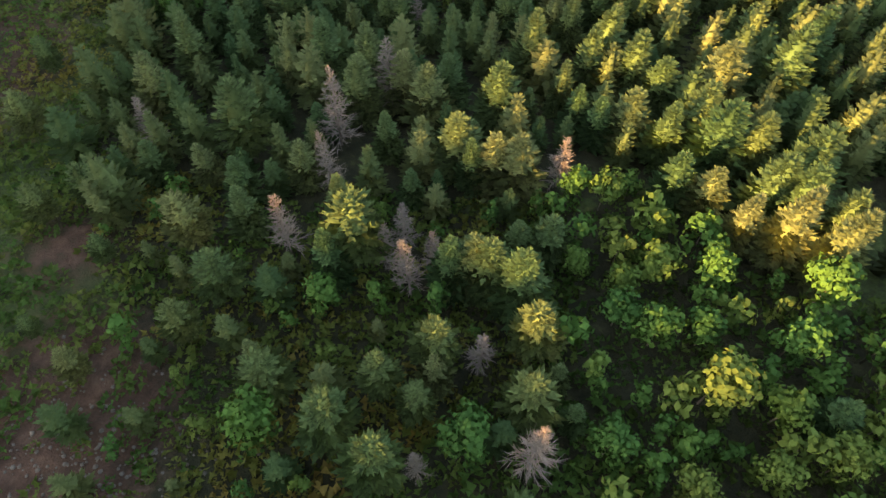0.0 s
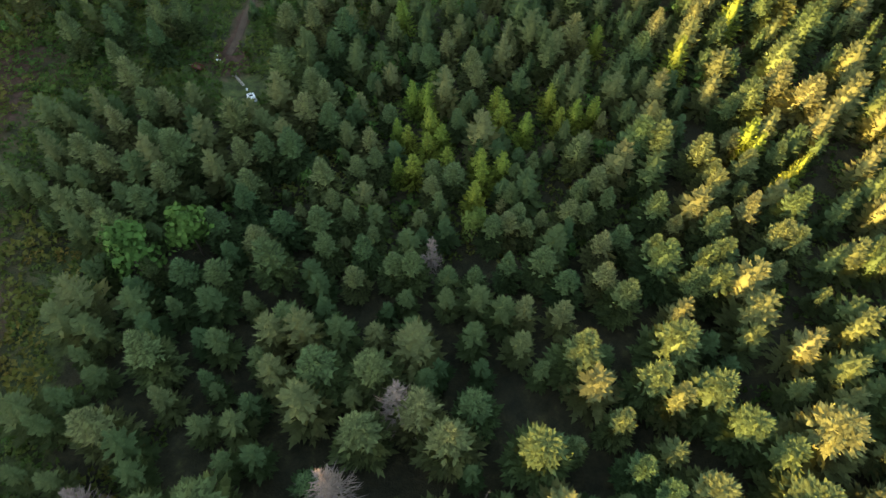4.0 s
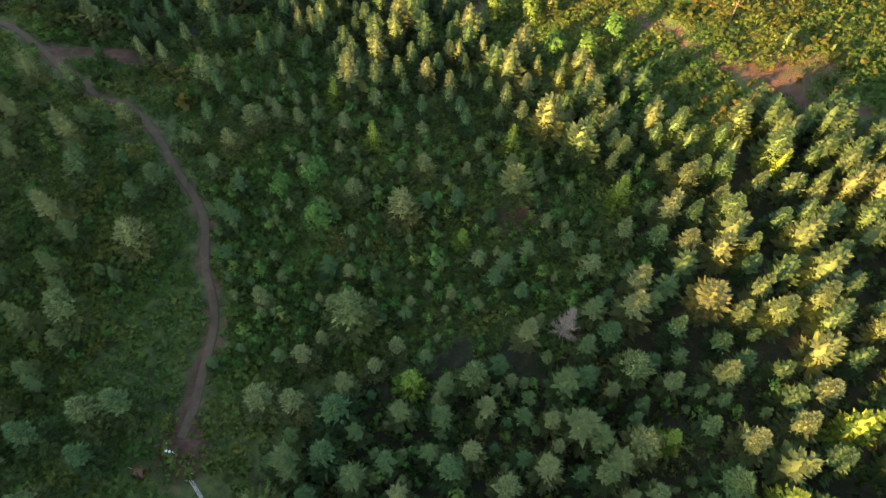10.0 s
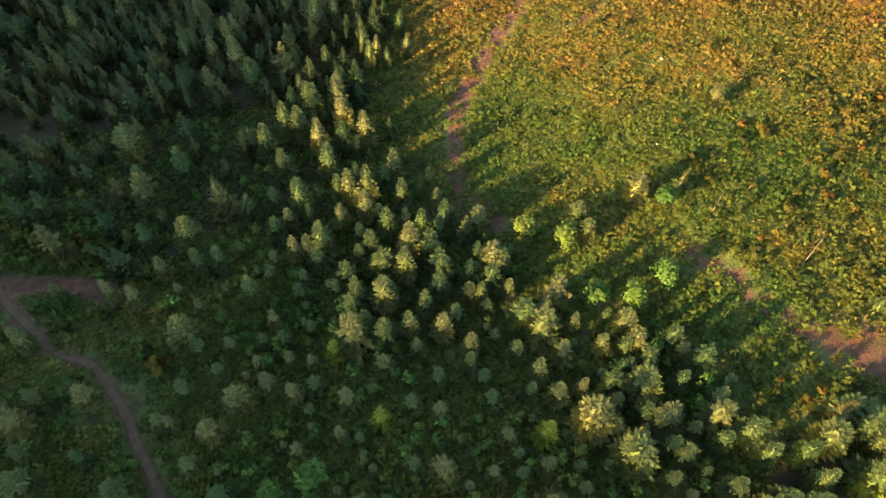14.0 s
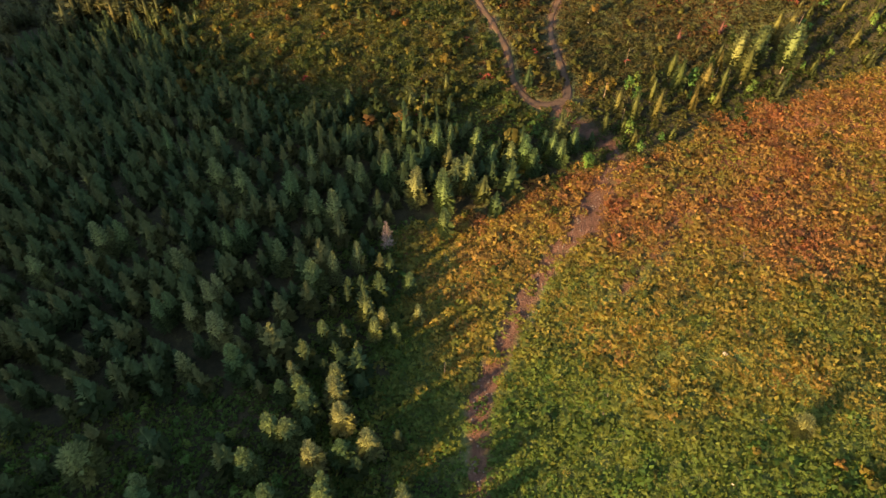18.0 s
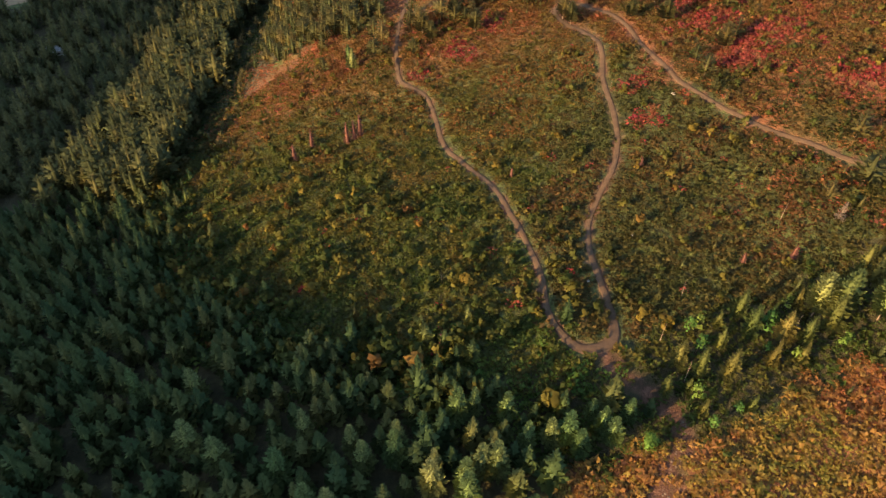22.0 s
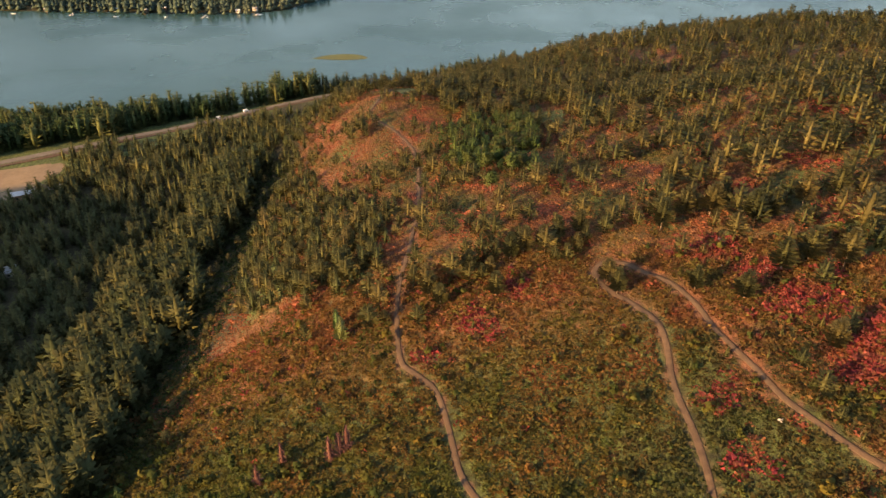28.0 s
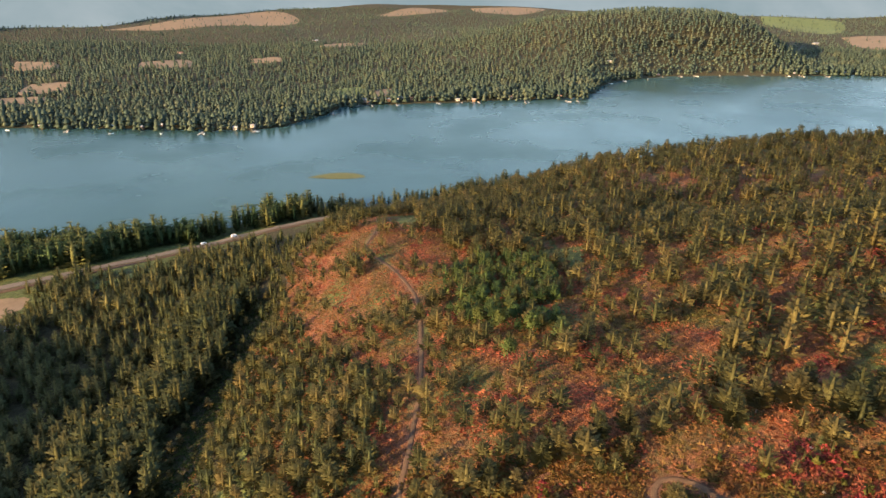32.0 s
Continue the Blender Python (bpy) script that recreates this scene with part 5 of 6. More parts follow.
def stand(poly, space, seed, gap=1.5, clear=3.6):
    x, y = fill(poly, space, seed)
    s = off_tracks(x, y, gap) & (np.hypot(x - CAMP[0], y - CAMP[1]) > 10) & (height(x, y) > WATER + 0.3) & ~inside(MEADOW, x, y)
    x, y = x[s], y[s]
    near = np.ones(len(x), bool)
    for cx, cy, rx, ry in GLADES:
        near &= spot(x, y, cx, cy, rx, ry) < 0.45 + 0.4 * swell(x, y, 7, 91)
    for cx, cy, rx, ry in BARE:
        near &= spot(x, y, cx, cy, rx, ry) < 0.4
    for a, b in SINGLE:
        near &= (x - a) ** 2 + (y - b) ** 2 > clear ** 2
    return x[near], y[near]


def grove(name, outlines, shapes, mats, label, category, seed, width=1.0):
    X, Y, H = [], [], []
    rg = np.random.default_rng(seed)
    for k, (poly, space, lo, hi) in enumerate(outlines):
        x, y = stand(poly, space, seed * 31 + k)
        if poly is WOOD_RIDGE or poly is WOOD_CREST:
            s = swell(x, y, 60, 71) + 0.6 * swell(x, y, 22, 72) > 0.56
            x, y = x[s], y[s]
        if poly is HILL_OPEN:   # groups with gaps between
            s = (y > 516) | (x < -20) | (rg.random(len(x)) < 0.12)
            x, y = x[s], y[s]
            s = swell(x, y, 45, 77) + 0.6 * swell(x, y, 16, 78) - 0.35 * spot(x, y, -45, 690, 40, 70) > 0.67
            x, y = x[s], y[s]
        if poly is WOOD_DARK:   # open brush at its southern end
            s = (y > 292) | (rg.random(len(x)) < 0.4)
            x, y = x[s], y[s]
        if poly is WOOD_VALLEY:
            s = swell(x, y, 38, 81) + 0.5 * swell(x, y, 13, 82) > 0.46
            x, y = x[s], y[s]
        X.append(x)
        Y.append(y)
        H.append((0.82 + 0.34 * swell(x, y, 26, seed + 5)) * rg.uniform(lo, hi, len(x)) * (0.72 + 0.36 * rg.random(len(x)) ** 0.7))
    X, Y, H = map(np.concatenate, (X, Y, H))
    return scatter(name, shapes, X, Y, H, mats, label, category, width=width, seed=seed, soft=0.55 if shapes is MID else 0.65)


def with_trunk(shape, h=0.9, r=0.018, core=0.0, low=0.1):
    """Crown and trunk; core: the dense middle of the crown."""
    v, f = shape
    if core:
        a = np.arange(5) * 1.2566
        cv = np.concatenate((np.stack((core * np.cos(a), core * np.sin(a), np.full(5, low)), 1), [(0, 0, 0.92)]))
        v, f = np.concatenate((v, cv)), np.concatenate((f, np.array([(i, (i + 1) % 5, 5) for i in range(5)]) + len(v)))
    a = np.arange(3) * 2.0944
    tv = np.concatenate((np.stack((r * np.cos(a), r * np.sin(a), np.zeros(3)), 1), [(0, 0, h)]))
    return joined((v, f), (tv, np.array([(0, 1, 3), (1, 2, 3), (2, 0, 3)])))


BRUSH_WOOD = [(-110, 250), (-62, 226), (-32, 228), (-12, 262), (-26, 292), (-60, 298), (-110, 282)]
BAND = [(80, 210), (62, 206), (41, 213), (29, 222), (16, 233), (3, 248), (-10, 262), (-42, 262), (-34, 238), (-14, 226), (8, 214), (28, 200), (44, 186), (80, 194)]
MID = [with_trunk(conifer(rng, 12, 9, 5, 0.08, r, 0.25, k, 0.0, 1.35)) for r, k in ((0.24, 0.8), (0.26, 0.7), (0.28, 0.6), (0.25, 0.75), (0.29, 0.66), (0.26, 0.55), (0.23, 0.85))]
DARK = [with_trunk(needle_crown(rng, 120, r, 0.08, 0.85, 0.075), core=0.10) for r in (0.21, 0.23, 0.25, 0.27, 0.22, 0.24)]
LIGHT = [with_trunk(needle_crown(rng, 60, 0.19, 0.08, 0.9, 0.09), core=0.10) for _ in range(6)]
LIGHT_PINE = [with_trunk(conifer(rng, 7, 9, 3, 0.24, r, 0.4, k, 0.0, 1.9, 0.2), 0.9, 0.018) for r, k in ((0.22, 0.55), (0.24, 0.5), (0.26, 0.45), (0.23, 0.6), (0.28, 0.5), (0.25, 0.55))]
VALLEY = [with_trunk(conifer(rng, 8, 8, 2, 0.08, r, 0.25, k, 0.0, 1.9, 0.36)) for r, k in ((0.19, 0.7), (0.21, 0.65), (0.23, 0.6), (0.20, 0.75), (0.22, 0.62), (0.25, 0.55))]
LIGHT_BROAD = [with_trunk(leaf_cloud(rng, 9, 13, 0.20, 0.30, 0.82, 0.15, 0.056), 0.7, 0.02) for _ in range(4)]
ROAD_FRONT = [(-264, 766), (-238, 798), (-228, 786), (-246, 756)]
NEAR_EAST = [(36, 62), (110, 42), (122, 215), (64, 207), (46, 180), (52, 120)]
CORE_NEAR = [(-35, 104), (36, 104), (42, 166), (-24, 166), (-36, 138)]
BELT_WEST = [(-12, 346), (24, 349), (22, 364), (-14, 370)]
SLOPE_FOOT = [(-128, 478), (-124, 452), (-98, 398), (-58, 370), (-24, 356), (-4, 346), (24, 352), (22, 372), (-20, 378), (-52, 392), (-82, 418), (-104, 470)]
VALLEY_END = [(-122, 830), (-116, 746), (-108, 720), (-101, 800), (-98, 835)]
VALLEY_EDGE = [(-158, 470), (-119, 465), (-110, 490), (-116, 551), (-124, 615), (-120, 664), (-116, 720), (-150, 720), (-150, 640)]
grove("spruce_wood", [(WOOD_NEAR, 5.4, 8.5, 12.5), (CORE_NEAR, 4.6, 4, 8), (WOOD_START, 8.0, 5, 9), (WOOD_MIDDLE, 5.3, 4.5, 8), (BAND, 4.4, 8, 11.5)], MID, [M_SPRUCES, M_BARK], "close-standing dark green spruces of the near forest", "spruce forest", 11)
# spruces with darkened needles in place of the slope's deep shade
grove("dark_wood", [(WOOD_DARK, 4.7, 7.5, 13.5), (SLOPE_FOOT, 5.4, 4, 9), (BELT_WEST, 4.4, 6, 10)], DARK, [M_DARKENED_SPRUCES, M_BARK], "dense spruce forest on the slope, needles darkened for shade", "fir forest", 12, 1.15)
grove("valley_wood", [(WOOD_VALLEY, 5.2, 8.5, 13), (VALLEY_EDGE, 4.8, 15, 19), (VALLEY_END, 5.6, 6, 9), (WOOD_SLOPE, 5.8, 5.5, 9), (SHORE_EAST, 5.6, 10, 15), (ROAD_FRONT, 5.0, 10, 14)], VALLEY, [M_VALLEY, M_BARK], "dense conifer forest down to the lake road", "spruce forest", 13, 1.2)
GAP = [(-106, 478), (-96, 500), (-60, 503), (-33, 537), (-58, 525), (-86, 540), (-100, 580), (-108, 560)]
CUT = [(-118, 480), (-98, 480), (-94, 560), (-104, 720), (-120, 720)]
grove("shore_wood", [(WOOD_SHORE, 4.8, 15, 21)], VALLEY, [M_DARKENED_SPRUCES, M_BARK], "dark mixed trees between highway and lake", "shore wood", 19, 1.35)
grove("pine_wood", [(CUT, 7.0, 2, 6), (WOOD_RIDGE, 8.2, 9, 14), (WOOD_CREST, 6.4, 8, 13), (HILL_OPEN, 6.6, 5, 11), (WOOD_SLOPE, 9.0, 6, 10)], LIGHT_PINE, [M_DRYWOOD, M_BARK], "scattered olive-green pines on the hill", "pine wood", 14, 1.15)
grove("larch_wood", [(WOOD_BELT, 6.2, 4.5, 8)], DARK, [M_LARCHES, M_BARK], "slender yellow-green larches in a belt between clearings", "larch wood", 27)
grove("west_pines", [(WOOD_WEST, 7.4, 7, 12)], MID, [M_PINES, M_BARK], "olive-green pines standing over green brush", "pine wood", 30, 0.95)
grove("saplings", [(SLOPE, 9.0, 1.8, 4.0), (CLEARING, 14.0, 1.8, 3.5)], LIGHT, [M_VALLEY, M_BARK], "young conifers springing up among the shrubs", "young conifers", 16)
THICKET = [with_trunk(leaf_cloud(rng, 6, 6, 0.28, 0.30, 0.80, 0.20, 0.15), 0.6, 0.02) for _ in range(6)]
SPUR_WOOD = [(-125, 232), (-100, 243), (-62, 212), (-54, 250), (-75, 252), (-125, 272)]
CLEAR_SOUTH = [(40, 217), (62, 211), (110, 222), (120, 270), (60, 276), (32, 250)]
SLOPE_LOW = [(-100, 440), (-88, 407), (-54, 380), (-22, 368), (22, 364), (30, 392), (10, 420), (-20, 440), (-60, 475), (-90, 480)]
grove("thicket", [(SLOPE, 8.0, 1.5, 3.6), (SLOPE_LOW, 6.0, 2.0, 4.6), (CLEARING, 13.0, 1.4, 2.6), (CLEAR_SOUTH, 4.2, 1.4, 2.8), (SLOPE_FOOT, 4.4, 2.5, 5.5), (SPUR_WOOD, 6.0, 2, 4.5)], THICKET, [M_THICKET, M_BARK], "bushy young birches and willows turning yellow", "thicket", 18, 1.15)
grove("birch_wood", [(WOOD_BROAD, 4.2, 5.5, 9), (WOOD_START, 7.0, 4, 7), (WOOD_MIDDLE, 3.7, 2.5, 5.5), (CORE_NEAR, 5.5, 3, 6), (BRUSH_WOOD, 5.5, 2, 4.5), (WOOD_WEST, 6.5, 2.5, 5), (WOOD_BELT, 9.0, 4, 7)], LIGHT_BROAD, [M_BROADS, M_BARK], "green broadleaf thicket among the conifers", "birch wood", 15)
grove("aspen_wood", [(WOOD_CLUMP, 5.2, 6, 10), (SHORE_BROAD, 8.0, 12, 18)], LIGHT_PINE, [M_ASPENS, M_BARK], "deep green broadleaf grove in the dip of the hill", "aspen grove", 17, 1.2)

# ---- shrubs ----
BUSH = [tuft(rng, 19) for _ in range(9)]
BUSH_FAR = [tuft(rng, 13, 0.9, 0.6) for _ in range(8)]


SCRAPED = [(60, 221, 17, 8), (42, 238, 8, 5), (24, 331, 3, 9), (-39, 18, 9, 13), (-46, 44, 7, 9), (8, 197, 6, 8)]   # worn to bare earth


def shrubs(name, outlines, label, seed, red=False, mat=None, turn=None, low=1.0, bush=None):
    X, Y, T = [], [], []
    for k, (poly, space, base, gain) in enumerate(outlines):
        x, y = fill(poly, space, seed * 17 + k)
        s = off_tracks(x, y, 1.1, True) & (np.hypot(x - CAMP[0], y - CAMP[1]) > 4.5) & ((x < 172) | (y > 500))
        s &= (np.hypot(x - 18, y - 374) > 13) | (np.minimum(away(x, y, LINES["bend_west"]), away(x, y, LINES["bend_east"])) > 2.0)
        for cx, cy, rx, ry in SCRAPED:
            s &= spot(x, y, cx, cy, rx, ry) < 0.35 + 0.75 * swell(x, y, 4, 35)
        x, y = x[s], y[s]
        t = base + gain * (swell(x, y, 34, seed) - 0.5) + 0.4 * gain * (swell(x, y, 11, seed + 1) - 0.5) + np.random.default_rng(seed + k).normal(0, 0.09, len(x))
        if turn:
            t = t + turn[2] * smooth(turn[0], turn[1], y + 0.35 * x)
        if name == "shrubs_slope":
            s = ~ragged(SLOPE_EAST, x, y)
            x, y, t = x[s], y[s], t[s]
        X.append(x)
        Y.append(y)
        T.append(np.clip(t, 0, 1))
    X, Y, T = map(np.concatenate, (X, Y, T))
    r = red_share(X, Y) + np.random.default_rng(seed + 9).normal(0, 0.2, len(X)) > 0.48
    s = r if red else ~r
    X, Y, T = X[s], Y[s], T[s]
    size = np.random.default_rng(seed).uniform(0.75, 1.35, len(X)) + 0.9 * np.random.default_rng(seed + 3).random(len(X)) ** 5
    return scatter(name, [(b * np.array((1, 1, low)), f) for b, f in bush or BUSH], X, Y, size * 1.02, [mat or (M_REDSHRUB if red else M_SHRUB)], label, "shrubs", tint=T, width=1.6, sink=0.1, seed=seed, soft=0.5, lift=0.4)


SLOPE_EAST = [(2, 385), (12, 372), (24, 372), (47, 378), (71, 385), (125, 398), (125, 455), (84, 452), (60, 478), (40, 470), (20, 452), (8, 420)]
OPEN_START = [(-75, -5), (-46, -5), (-43, 30), (-35, 34), (-29, 20), (-27, -5), (20, -5), (18, 60), (-45, 56), (-62, 100), (-90, 190), (-110, 190), (-90, 60)]
SPUR = [(-125, 232), (-100, 243), (-62, 212), (-54, 250), (-75, 252), (-125, 272)]
WEST_EDGE = [(-46, 50), (-64, 100), (-76, 132), (-66, 140), (-48, 86), (-38, 54)]
FOREST_EDGE = [(-30, 262), (-6, 262), (-20, 290), (-22, 320), (-14, 338), (-34, 338), (-38, 290)]
BARE_START = [(-46, -5), (-43, 30), (-35, 34), (-29, 20), (-27, -5)]
OPEN_CAMP = [(-78, 140), (-36, 136), (-28, 165), (-40, 212), (-68, 220), (-82, 180)]
shrubs("shrubs_clearing", [(CLEARING, 1.35, 0.18, 0.3)], "low yellow-green and orange shrubs covering the cut clearing", 21, turn=(272, 345, 0.5), low=0.9)
shrubs("shrubs_slope", [(SLOPE, 1.5, 0.18, 0.38), (BELT_EDGE, 1.9, 0.12, 0.3)], "low olive and russet shrubs covering the slope", 22, mat=M_DARKSHRUB, turn=(395, 500, 0.42), low=0.95)
# dark leaf colours here imitate the tree shade lying over the cut
shrubs("shrubs_cut", [(CUT, 2.0, 0.1, 0.3)], "green scrub in the cut line, dark in place of tree shade", 29, mat=M_THICKET, low=0.9)
# the eastern slope gets browner, darker shrubs than the rest
shrubs("shrubs_bracken", [(SLOPE_EAST, 1.5, 0.4, 0.7)], "dull brown and green shrubs on the slope", 28, mat=M_BROWNSHRUB, low=0.85)
shrubs("shrubs_hill", [(HILL_OPEN, 1.95, 0.55, 0.9), (RIDGE_NEAR, 2.4, 0.5, 0.9), (GAP, 2.2, 0.6, 0.5), (WOOD_RIDGE, 6.0, 0.4, 0.9), (WOOD_CREST, 4.4, 0.5, 0.9)], "russet undergrowth between the scattered pines", 23, mat=M_RUSSET, bush=BUSH_FAR, low=0.75)
shrubs("shrubs_woodland", [(OPEN_START, 1.9, 0.2, 0.5), (BARE_START, 3.0, 0.35, 0.4), (OPEN_CAMP, 1.8, 0.08, 0.25), (FOREST_EDGE, 1.8, 0.08, 0.25), (BRUSH_WOOD, 1.9, 0.06, 0.25), (SPUR, 1.7, 0.16, 0.4), (WEST_EDGE, 2.1, 0.15, 0.4), (SLOPE_FOOT, 2.2, 0.04, 0.2), (NEAR_EAST, 3.0, 0.08, 0.2), (CORE_NEAR, 2.4, 0.16, 0.3), (WOOD_MIDDLE, 1.7, 0.14, 0.3), (WOOD_WEST, 1.7, 0.16, 0.4), (WOOD_BROAD, 2.5, 0.05, 0.2)], "green woodland shrubs under the trees", 24)
shrubs("shrubs_red", [(HILL_OPEN, 1.9, 0.5, 0.8), (SLOPE, 1.5, 0.5, 0.8), (RIDGE_NEAR, 2.3, 0.5, 0.8)], "crimson autumn sumac patches on the hill", 25, red=True)

# ---- woods across the lake ----
FAR = [tiers(rng) for _ in range(6)]
x, y = fill([(-1200, 1150), (-150, 1190), (1500, 1380), (2200, 3200), (-1700, 3200)], 9.8, 41)
back = y - np.interp(x, SHORE_X, SHORE_Y)
s = (back > 6) & ((back < 260) | (np.random.default_rng(46).random(len(x)) < np.where(y < 2050, 0.75, 0.27)))
for _, outline, _ in FAR_FIELDS:
    s &= ~inside(outline, x, y) | (swell(x, y, 55, 47) + 0.5 * swell(x, y, 18, 48) < 0.52)
s &= np.abs(x) < 0.75 * (y - 398) + 150
x, y, back = x[s], y[s], back[s]
size = np.random.default_rng(42).uniform(6, 11, len(x)) * np.where(y > 2050, 0.8, 1.0) * (1 + 0.45 * (1 - smooth(20, 200, back)))
scatter("far_forest", FAR, x, y, size, [M_HAZED_FARWOOD], "conifer forest covering the far bank and hill", "forest", tint=swell(x, y, 120, 43) * 0.6 + 0.4 * np.random.default_rng(45).random(len(x)), seed=43)

x, y = fill([(-330, -90), (330, -90), (330, 560), (-330, 430)], 10.5, 61)
s = (0.85 * x + 0.53 * y > -165) & ((x > 45) | (x < -118) | (y < -45)) & ~((x > -230) & (x < -100) & (y > 380))
for poly in (WOOD_NEAR, WOOD_BROAD, WOOD_WEST, WOOD_DARK, WOOD_BELT, CLEARING, SLOPE, WOOD_VALLEY, WOOD_RIDGE, HILL_OPEN):
    s &= ~ragged(poly, x, y)
scatter("outer_forest", LIGHT, x[s], y[s], np.random.default_rng(62).uniform(7, 12, int(s.sum())), [M_VALLEY, M_BARK], "conifer forest going on round the valley", "forest", seed=63)

# ---- the camp in the forest ----
def white_offroader():
    top = tagged(new("offroad_car"), "small white off-road car parked on the forest grass", "car")
    part("body", box(bmesh.new(), 0, 0, 0.42, 1.86, 3.7, 0.62, 0.14), M_WHITE, top)
    part("cabin", box(bmesh.new(), 0, -0.45, 1.0, 1.66, 2.3, 0.66, 0.16), M_WHITE, top)
    part("windscreen", box(bmesh.new(), 0, 0.72, 1.08, 1.46, 0.16, 0.48, 0.05), M_GLASS, top, "dark sloping windscreen")
    part("rear_window", box(bmesh.new(), 0, -1.58, 1.12, 1.36, 0.10, 0.40, 0.04), M_GLASS, top)
    part("sunroof", box(bmesh.new(), -0.1, -0.15, 1.655, 0.9, 0.75, 0.03, 0.01), M_GLASS, top, "dark glass sunroof")
    for s in (-1, 1):
        part("side_window", box(bmesh.new(), 0.82 * s, -0.45, 1.12, 0.05, 1.8, 0.38, 0.02), M_GLASS, top)
        part("mirror", box(bmesh.new(), 0.98 * s, 0.62, 1.02, 0.18, 0.10, 0.14, 0.03), M_GLASS, top)
        part("headlight", box(bmesh.new(), 0.66 * s, 1.84, 0.72, 0.30, 0.06, 0.18, 0.03), M_LAMP, top)
    part("bumper", box(bmesh.new(), 0, 1.88, 0.40, 1.8, 0.14, 0.2, 0.04), M_TYRE, top)
    part("bumper", box(bmesh.new(), 0, -1.88, 0.40, 1.8, 0.14, 0.2, 0.04), M_TYRE, top)
    for x in (-0.82, 0.82):
        for y in (-1.18, 1.2):
            w = part("wheel", rod(bmesh.new(), (x - 0.12, y, 0.34), (x + 0.12, y, 0.34), 0.34, 0.34, 14), M_TYRE, top)
            part("rim", rod(bmesh.new(), (x - 0.13, y, 0.34), (x + 0.13, y, 0.34), 0.19, 0.19, 10), M_STEEL, w)
    return top


def set_down(ob, x, y, turn=0.0, lift=0.0):
    """Stand a thing on the ground, tilted as the ground is."""
    e = 1.2
    nx, ny = (h1(x - e, y) - h1(x + e, y)) / (2 * e), (h1(x, y - e) - h1(x, y + e)) / (2 * e)
    q = Vector((nx, ny, 1)).normalized().to_track_quat("Z", "Y").to_matrix().to_4x4()
    q = Matrix.Translation((x, y, h1(x, y) + lift)) @ Vector((0, 0, 1)).rotation_difference(Vector((nx, ny, 1)).normalized()).to_matrix().to_4x4()
    ob.matrix_basis = q @ pose(0, 0, 0, 0, 0, turn)
    return ob


set_down(white_offroader(), -39.4, 141.9, 25).scale = (0.78, 0.70, 0.75)


def log_stack():
    top = tagged(new("log_stack"), "loose stack of pale peeled poles on the grass", "log pile")
    for i in range(4):
        a = (-0.25 + 0.13 * i, -1.7 + 0.3 * rng.random(), 0.10 + 0.10 * (i % 3))
        b = (-0.25 + 0.13 * i + rng.uniform(-0.3, 0.3), 1.5 + 0.5 * rng.random(), 0.10 + 0.10 * (i % 3))
        part("pole", rod(bmesh.new(), a, b, 0.07, 0.04, 7), M_PALEBARK, top)
    for i in range(4):
        part("billet", rod(bmesh.new(), (-0.5 + 0.35 * i, 2.0 + 0.3 * (i % 2), 0.12), (-0.4 + 0.35 * i, 2.5 + 0.2 * (i % 2), 0.12), 0.12, 0.11, 8), M_PALEBARK, top)
    return top


set_down(log_stack(), -42.7, 147.2, 40)


def red_cart():
    top = tagged(new("utility_trailer"), "stand-in trailer for an unclear dull red-brown shape by the trees", "trailer")
    part("bed", box(bmesh.new(), 0, 0, 0.5, 1.4, 2.0, 0.08, 0.02), M_REDPAINT, top)
    for s in (-1, 1):
        part("side_board", box(bmesh.new(), 0.68 * s, 0, 0.58, 0.06, 2.0, 0.35, 0.015), M_REDPAINT, top)
        part("end_board", box(bmesh.new(), 0, 0.98 * s, 0.58, 1.3, 0.06, 0.35, 0.015), M_REDPAINT, top)
        w = part("wheel", rod(bmesh.new(), (0.78 * s - 0.08, 0, 0.28), (0.78 * s + 0.08, 0, 0.28), 0.28, 0.28, 12), M_TYRE, top)
        part("rim", rod(bmesh.new(), (0.78 * s - 0.09, 0, 0.28), (0.78 * s + 0.09, 0, 0.28), 0.14, 0.14, 8), M_STEEL, w)
    part("drawbar", rod(bmesh.new(), (0, 1.0, 0.52), (0, 2.0, 0.42), 0.04, 0.03), M_STEEL, top)
    return top


# made-up trailer in place of what looks like a reddish-brown log
set_down(red_cart(), -51.2, 149.6, 70)


def bucket():
    top = tagged(new("bucket"), "white plastic bucket standing in the grass", "bucket", "buckets at the camp")
    part("pail", rod(bmesh.new(), (0, 0, 0.0), (0, 0, 0.36), 0.15, 0.19, 12), M_WHITE, top)
    part("lid", rod(bmesh.new(), (0, 0, 0.36), (0, 0, 0.39), 0.20, 0.20, 12), M_WHITE, top)
    return top


pail = bucket()
set_down(pail, -48.6, 154.2)
for x, y in ((-48.3, 152.9), (-47.8, 152.8), (-47.2, 152.7), (-40.9, 144.7)):
    set_down(copy_thing(pail, Matrix.Identity(4)), x, y)


# ---- stones, boulders and fallen logs ----
def stone_shape(r):
    bm = bmesh.new()
    bmesh.ops.create_icosphere(bm, subdivisions=1, radius=0.5)
    for v in bm.verts:
        v.co *= 0.7 + 0.5 * r.random()
        v.co.z = v.co.z * 0.6 + 0.15
    bm.verts.ensure_lookup_table()
    vs, fs = np.array([tuple(v.co) for v in bm.verts]), np.array([[v.index for v in f.verts] for f in bm.faces])
    bm.free()
    return vs, fs


